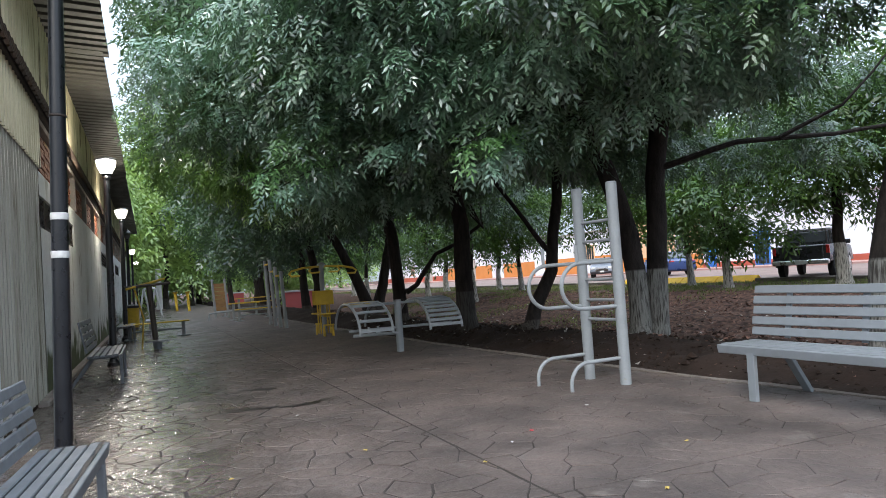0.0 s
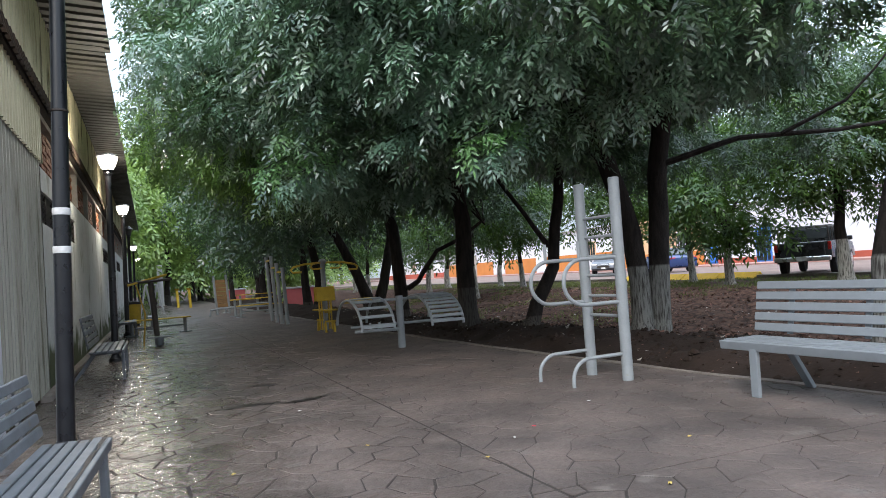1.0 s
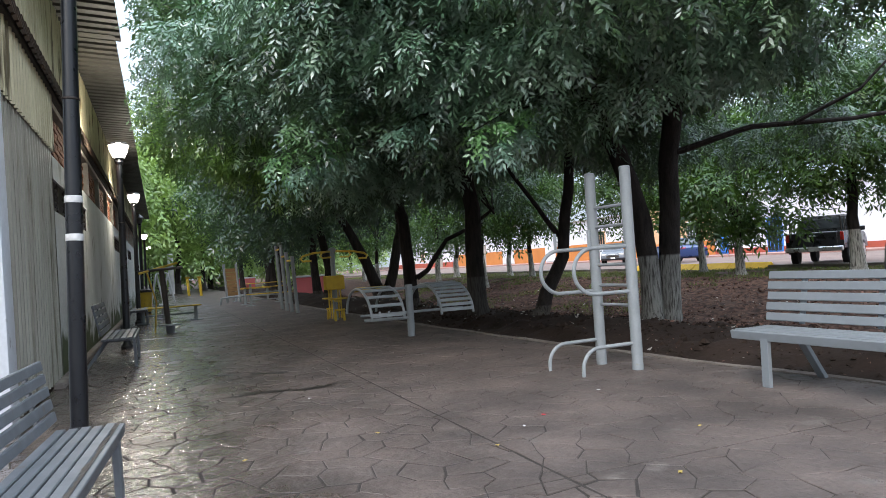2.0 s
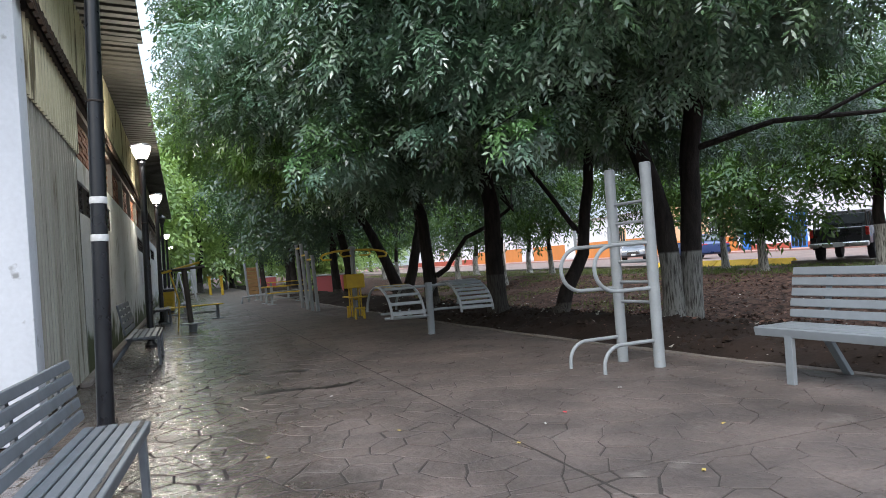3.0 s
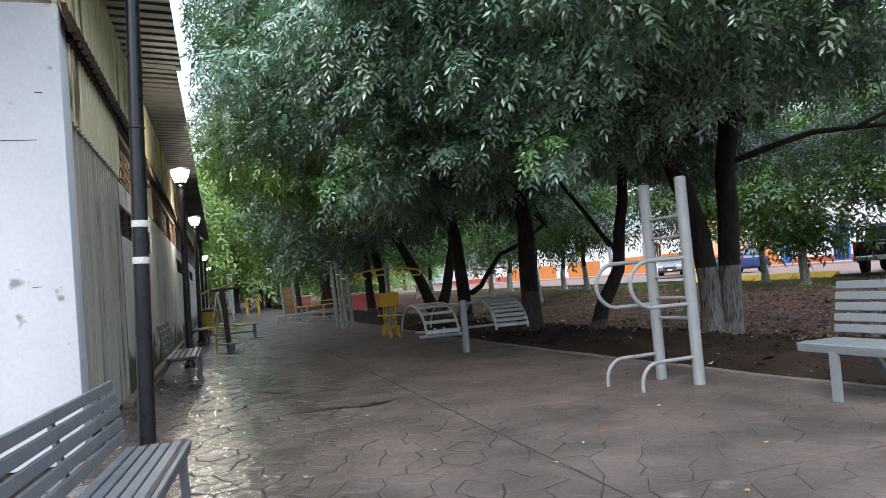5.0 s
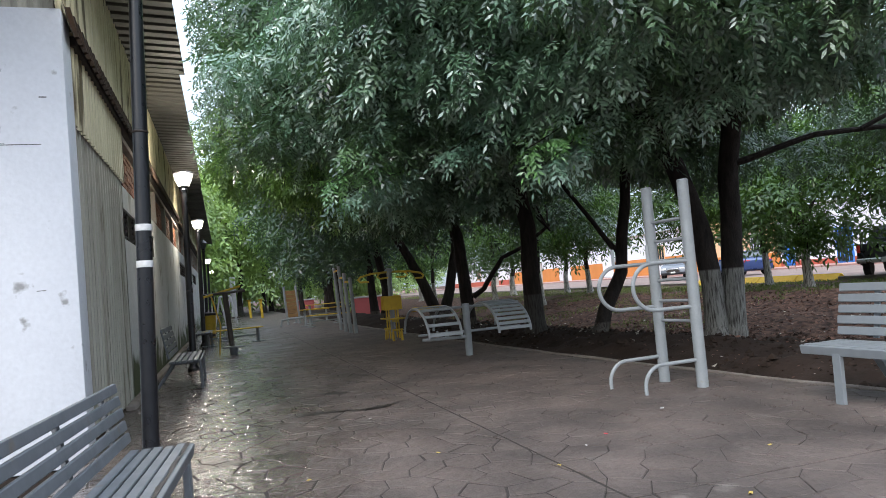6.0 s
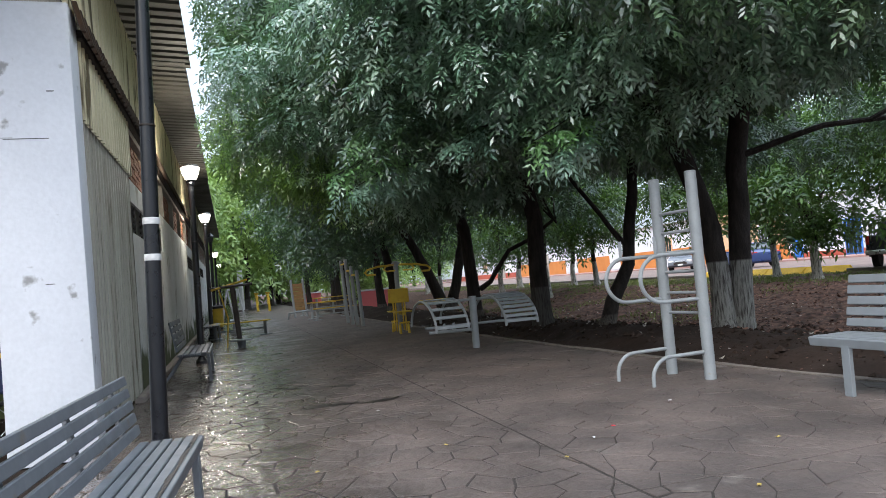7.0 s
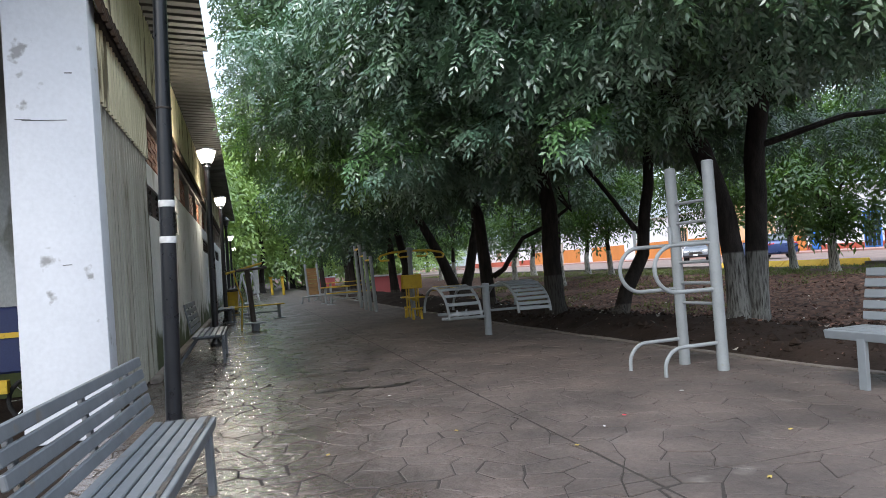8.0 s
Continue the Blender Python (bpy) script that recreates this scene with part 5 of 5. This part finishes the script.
def blades(n, xr, yr, h, patch):
    out = []
    while len(out) < n:
        x, y = rng.uniform(*xr), rng.uniform(*yr)
        if noise.noise((x * 0.5, y * 0.5, 1.0)) + 0.4 * noise.noise((x * 2, y * 2, 4.0)) < patch:
            continue
        z, a = soil_z(x, y) - 0.01, rng.uniform(0, 6.283)
        hh = h * rng.uniform(0.5, 1.5)
        dx, dy = math.cos(a) * 0.012, math.sin(a) * 0.012
        lx2, ly2 = rng.normal() * hh * 0.5, rng.normal() * hh * 0.5
        out.append([(x - dx, y - dy, z), (x + dx, y + dy, z), (x + lx2 + dx * 0.3, y + ly2 + dy * 0.3, z + hh), (x + lx2 - dx * 0.3, y + ly2 - dy * 0.3, z + hh)])
    return np.array(out)


tagged(quads_mesh("grass", np.concatenate([blades(11000, (16.8, 20.7), (6, 34), 0.07, -0.3), blades(6000, (16, 20.7), (34, 70), 0.1, -0.4), blades(8000, (10.0, 16.8), (15, 36), 0.07, 0.02)]), M["grass"]), "thin yellowish grass along the top of the bank", "grass", kind="stuff")

for x, y, mat, nm, lab, cat in ((2.56, 4.67, "red", "wrapper", "small red sweet wrapper on the paving", "litter"), (2.28, 4.45, "tape", "wrapper", "small white paper scrap on the paving", "litter"), (0.42, 4.72, "yellow_leaf", "fallen_leaf", "yellow fallen leaf on the paving", "leaf"), (1.35, 4.9, "yellow_leaf", "fallen_leaf", "yellow fallen leaf on the paving", "leaf"), (1.9, 4.1, "yellow_leaf", "fallen_leaf", "yellow fallen leaf on the paving", "leaf"), (2.45, 3.05, "yellow_leaf", "fallen_leaf", "yellow fallen leaf on the paving", "leaf"), (3.2, 3.75, "yellow_leaf", "fallen_leaf", "yellow fallen leaf on the paving", "leaf"), (3.4, 5.2, "tape", "wrapper", "small white paper scrap on the paving", "litter"), (1.2, 6.6, "tape", "wrapper", "small white paper scrap on the paving", "litter")):
    bm = bmesh.new()
    ring = [bm.verts.new((0.021 * math.cos(k * 1.05) * (1.3 if k % 3 else 0.8), 0.012 * math.sin(k * 1.05), 0.004 + 0.006 * (k % 2))) for k in range(6)]
    top = bm.verts.new((0.004, 0.002, 0.012))
    for k in range(6):
        bm.faces.new((ring[k], ring[(k + 1) % 6], top))
    bm.faces.new(ring[::-1])
    ob = part(nm, bm, M[mat])
    ob.matrix_world = pose(x, y, 0.004, 0, 0, x * 900 % 360)
    tagged(ob, lab, cat)

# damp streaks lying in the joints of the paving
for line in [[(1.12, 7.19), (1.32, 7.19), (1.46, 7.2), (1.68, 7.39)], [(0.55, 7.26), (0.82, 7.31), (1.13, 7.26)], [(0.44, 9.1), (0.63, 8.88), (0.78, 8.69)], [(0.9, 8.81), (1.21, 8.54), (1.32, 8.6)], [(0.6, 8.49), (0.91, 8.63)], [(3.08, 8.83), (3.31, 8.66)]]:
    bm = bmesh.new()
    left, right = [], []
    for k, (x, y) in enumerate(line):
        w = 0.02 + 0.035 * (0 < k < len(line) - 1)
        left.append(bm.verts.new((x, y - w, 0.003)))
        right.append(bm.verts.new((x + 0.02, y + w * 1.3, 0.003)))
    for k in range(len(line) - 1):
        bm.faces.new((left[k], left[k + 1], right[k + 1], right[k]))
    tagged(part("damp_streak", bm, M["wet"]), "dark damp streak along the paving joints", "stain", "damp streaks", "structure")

# ---- bricks of the infill ----
brick_mesh = bpy.data.meshes.new("brick")
bm = boxed((0, 0, 0), (0.09, 0.235, 0.062), bevel=0.006)
bm.to_mesh(brick_mesh)
bm.free()
brick_mesh.materials.append(M["brick"])
far = bmesh.new()
for k, y0 in enumerate(bays[:-1]):
    for r in range(8):
        for c in range(10):
            y = y0 + 0.26 + c * 0.25 - (0.06 if r % 2 else 0)
            if y > y0 + 2.42:
                continue
            p = (WX - 0.095 + 0.008 * math.sin(k * 7 + r * 3 + c * 5), y, 2.95 + r * 0.077)
            if k < 3:
                ob = new("brick", brick_mesh)
                ob.location = p
                ob.parent = band
            else:
                box(far, p, (0.09, 0.235, 0.062), bevel=0)
tagged(part("brickwork", far, M["brick_far"], band, smooth=False), kind="stuff")

# ---- stamped concrete path ----
pav = thing("pavement_path", "brown-grey stamped concrete path, damp near the wall", "pavement", kind="structure")
ys = axis((-14, 30, 0.5), (30, 75, 3))
bm = bmesh.new()
rows = []
for y in ys:
    e = path_edge(y)
    rows.append([bm.verts.new(v) for v in ((WX, y, -0.09), (WX, y, -0.0045), (e, y, -0.0045), (e, y, -0.09))])
for a, b in zip(rows, rows[1:]):
    for k in range(3):
        bm.faces.new((a[k], a[k + 1], b[k + 1], b[k]))
part("bed", bm, M["joint"], pav, smooth=False)
bm = bmesh.new()
rows = []
for y in ys:
    e = path_edge(y)
    rows.append([bm.verts.new(v) for v in ((e, y, -0.12), (e + 0.002, y, 0.012), (e + 0.075, y, 0.014 + 0.006 * math.sin(y * 3)), (e + 0.09, y, -0.12))])
for a, b in zip(rows, rows[1:]):
    for k in range(3):
        bm.faces.new((a[k], a[k + 1], b[k + 1], b[k]))
part("edging", bm, M["kerb"], pav, "rough concrete edging")

HEX = 0.17


def corner(i, j, k):
    """Jittered corner of a honeycomb; shared by the neighbouring stones."""
    dx, dy = HEX * math.sqrt(3), HEX * 1.5
    cx, cy = (i + 0.5 * (j % 2)) * dx, j * dy
    a = math.pi / 6 + k * math.pi / 3
    x, y = cx + HEX * math.cos(a), cy + HEX * math.sin(a)
    q = (round(x * 50) * 0.37, round(y * 50) * 0.37, 0.5)
    return x + 0.13 * noise.noise(q), y + 0.14 * noise.noise((q[0] + 31, q[1] - 17, 2.5))


JOINT_X, JOINT_Y = (1.93,), (-2.7, 0.3, 3.32, 6.4, 9.4, 12.4, 15.4, 18.4, 21.4)


def stone_outline(i, j, gap):
    pts = [corner(i, j, k) for k in range(6)]
    cx, cy = sum(p[0] for p in pts) / 6, sum(p[1] for p in pts) / 6
    out = []
    for x, y in pts:
        d = math.hypot(x - cx, y - cy)
        f = max(0.3, 1 - gap / d)
        out.append((cx + (x - cx) * f, cy + (y - cy) * f))
    return cx, cy, out


def cut(poly, n, c):
    """Keeps the side of a polygon where n . p < c."""
    out = []
    for a, b in zip(poly, poly[1:] + poly[:1]):
        da, db = n[0] * a[0] + n[1] * a[1] - c, n[0] * b[0] + n[1] * b[1] - c
        if da <= 0:
            out.append(a)
        if da * db < 0:
            t = da / (da - db)
            out.append((a[0] + (b[0] - a[0]) * t, a[1] + (b[1] - a[1]) * t))
    return out


def stone_faces(poly, zt, sx=0.0, sy=0.0):
    """Verts and faces of one shallow stone with a chamfered rim, tipped by the slopes sx and sy."""
    n = len(poly)
    cx, cy = sum(p[0] for p in poly) / n, sum(p[1] for p in poly) / n
    v = [(x, y, -0.02) for x, y in poly] + [(x, y, zt - 0.002 + sx * (x - cx) + sy * (y - cy)) for x, y in poly] + [(cx + (x - cx) * 0.96, cy + (y - cy) * 0.96, zt + sx * (x - cx) + sy * (y - cy)) for x, y in poly]
    f = []
    for r in (0, 1):
        for k in range(n):
            f.append((r * n + k, r * n + (k + 1) % n, (r + 1) * n + (k + 1) % n, (r + 1) * n + k))
    f.append(tuple(range(2 * n, 3 * n)))
    return v, f


jv, jf, count = [], [], 0
for j in range(-55, 105):
    for i in range(-5, 22):
        gap = 0.0045 + 0.016 * max(0, noise.noise((i * 0.55, j * 0.55, 8)) + 0.12)
        if i > 7:
            gap *= 0.4
        cx, cy, poly = stone_outline(i, j, gap)
        if cx < WX - 0.2 or cx > path_edge(cy) + 0.2:
            continue
        polys = [poly]
        for xj in JOINT_X:
            polys = [q for p in polys for q in (cut(p, (1, 0), xj - 0.012), cut(p, (-1, 0), -xj - 0.012)) if len(q) > 2]
        for yj in JOINT_Y:
            if abs(cy - yj) < 0.4:
                polys = [q for p in polys for q in (cut(p, (0, 1), yj - 0.008), cut(p, (0, -1), -yj - 0.008)) if len(q) > 2]
        for p in polys:
            p = cut(cut(p, (1, 0), path_edge(cy) - 0.005), (-1, 0), -WX - 0.02 + 0.022)
            if len(p) < 3:
                continue
            zt = 0.0008 * math.sin(i * 12.9 + j * 78.2)
            v, f = stone_faces(p, zt, 0.012 * math.sin(i * 5.1 + j * 9.7), 0.014 * math.sin(i * 8.3 - j * 4.9))
            if 2.5 < cy < 5.6 and -0.4 < cx < 3.4 and count < 300:
                count += 1
                me = bpy.data.meshes.new("paving_stone")
                me.from_pydata(v, [], f)
                me.materials.append(M["paver"])
                ob = new("paving_stone", me)
                ob.parent = pav
            else:
                o = len(jv)
                jv += v
                jf += [tuple(o + k for k in q) for q in f]
me = bpy.data.meshes.new("paving")
me.from_pydata(jv, [], jf)
me.materials.append(M["paver_far"])
ob = new("paving", me)
slab = bmesh.new()
rows = []
for y in axis((25.9, 75, 1.0)):
    rows.append([slab.verts.new(v) for v in ((WX + 0.002, y, -0.02), (WX + 0.002, y, 0.0), (path_edge(y) - 0.005, y, 0.0), (path_edge(y) - 0.005, y, -0.02))])
for a, b in zip(rows, rows[1:]):
    for k in range(3):
        slab.faces.new((a[k], a[k + 1], b[k + 1], b[k]))
part("slab", slab, M["paver_far"], pav, smooth=False)
ob.parent = pav
tagged(ob, kind="stuff")
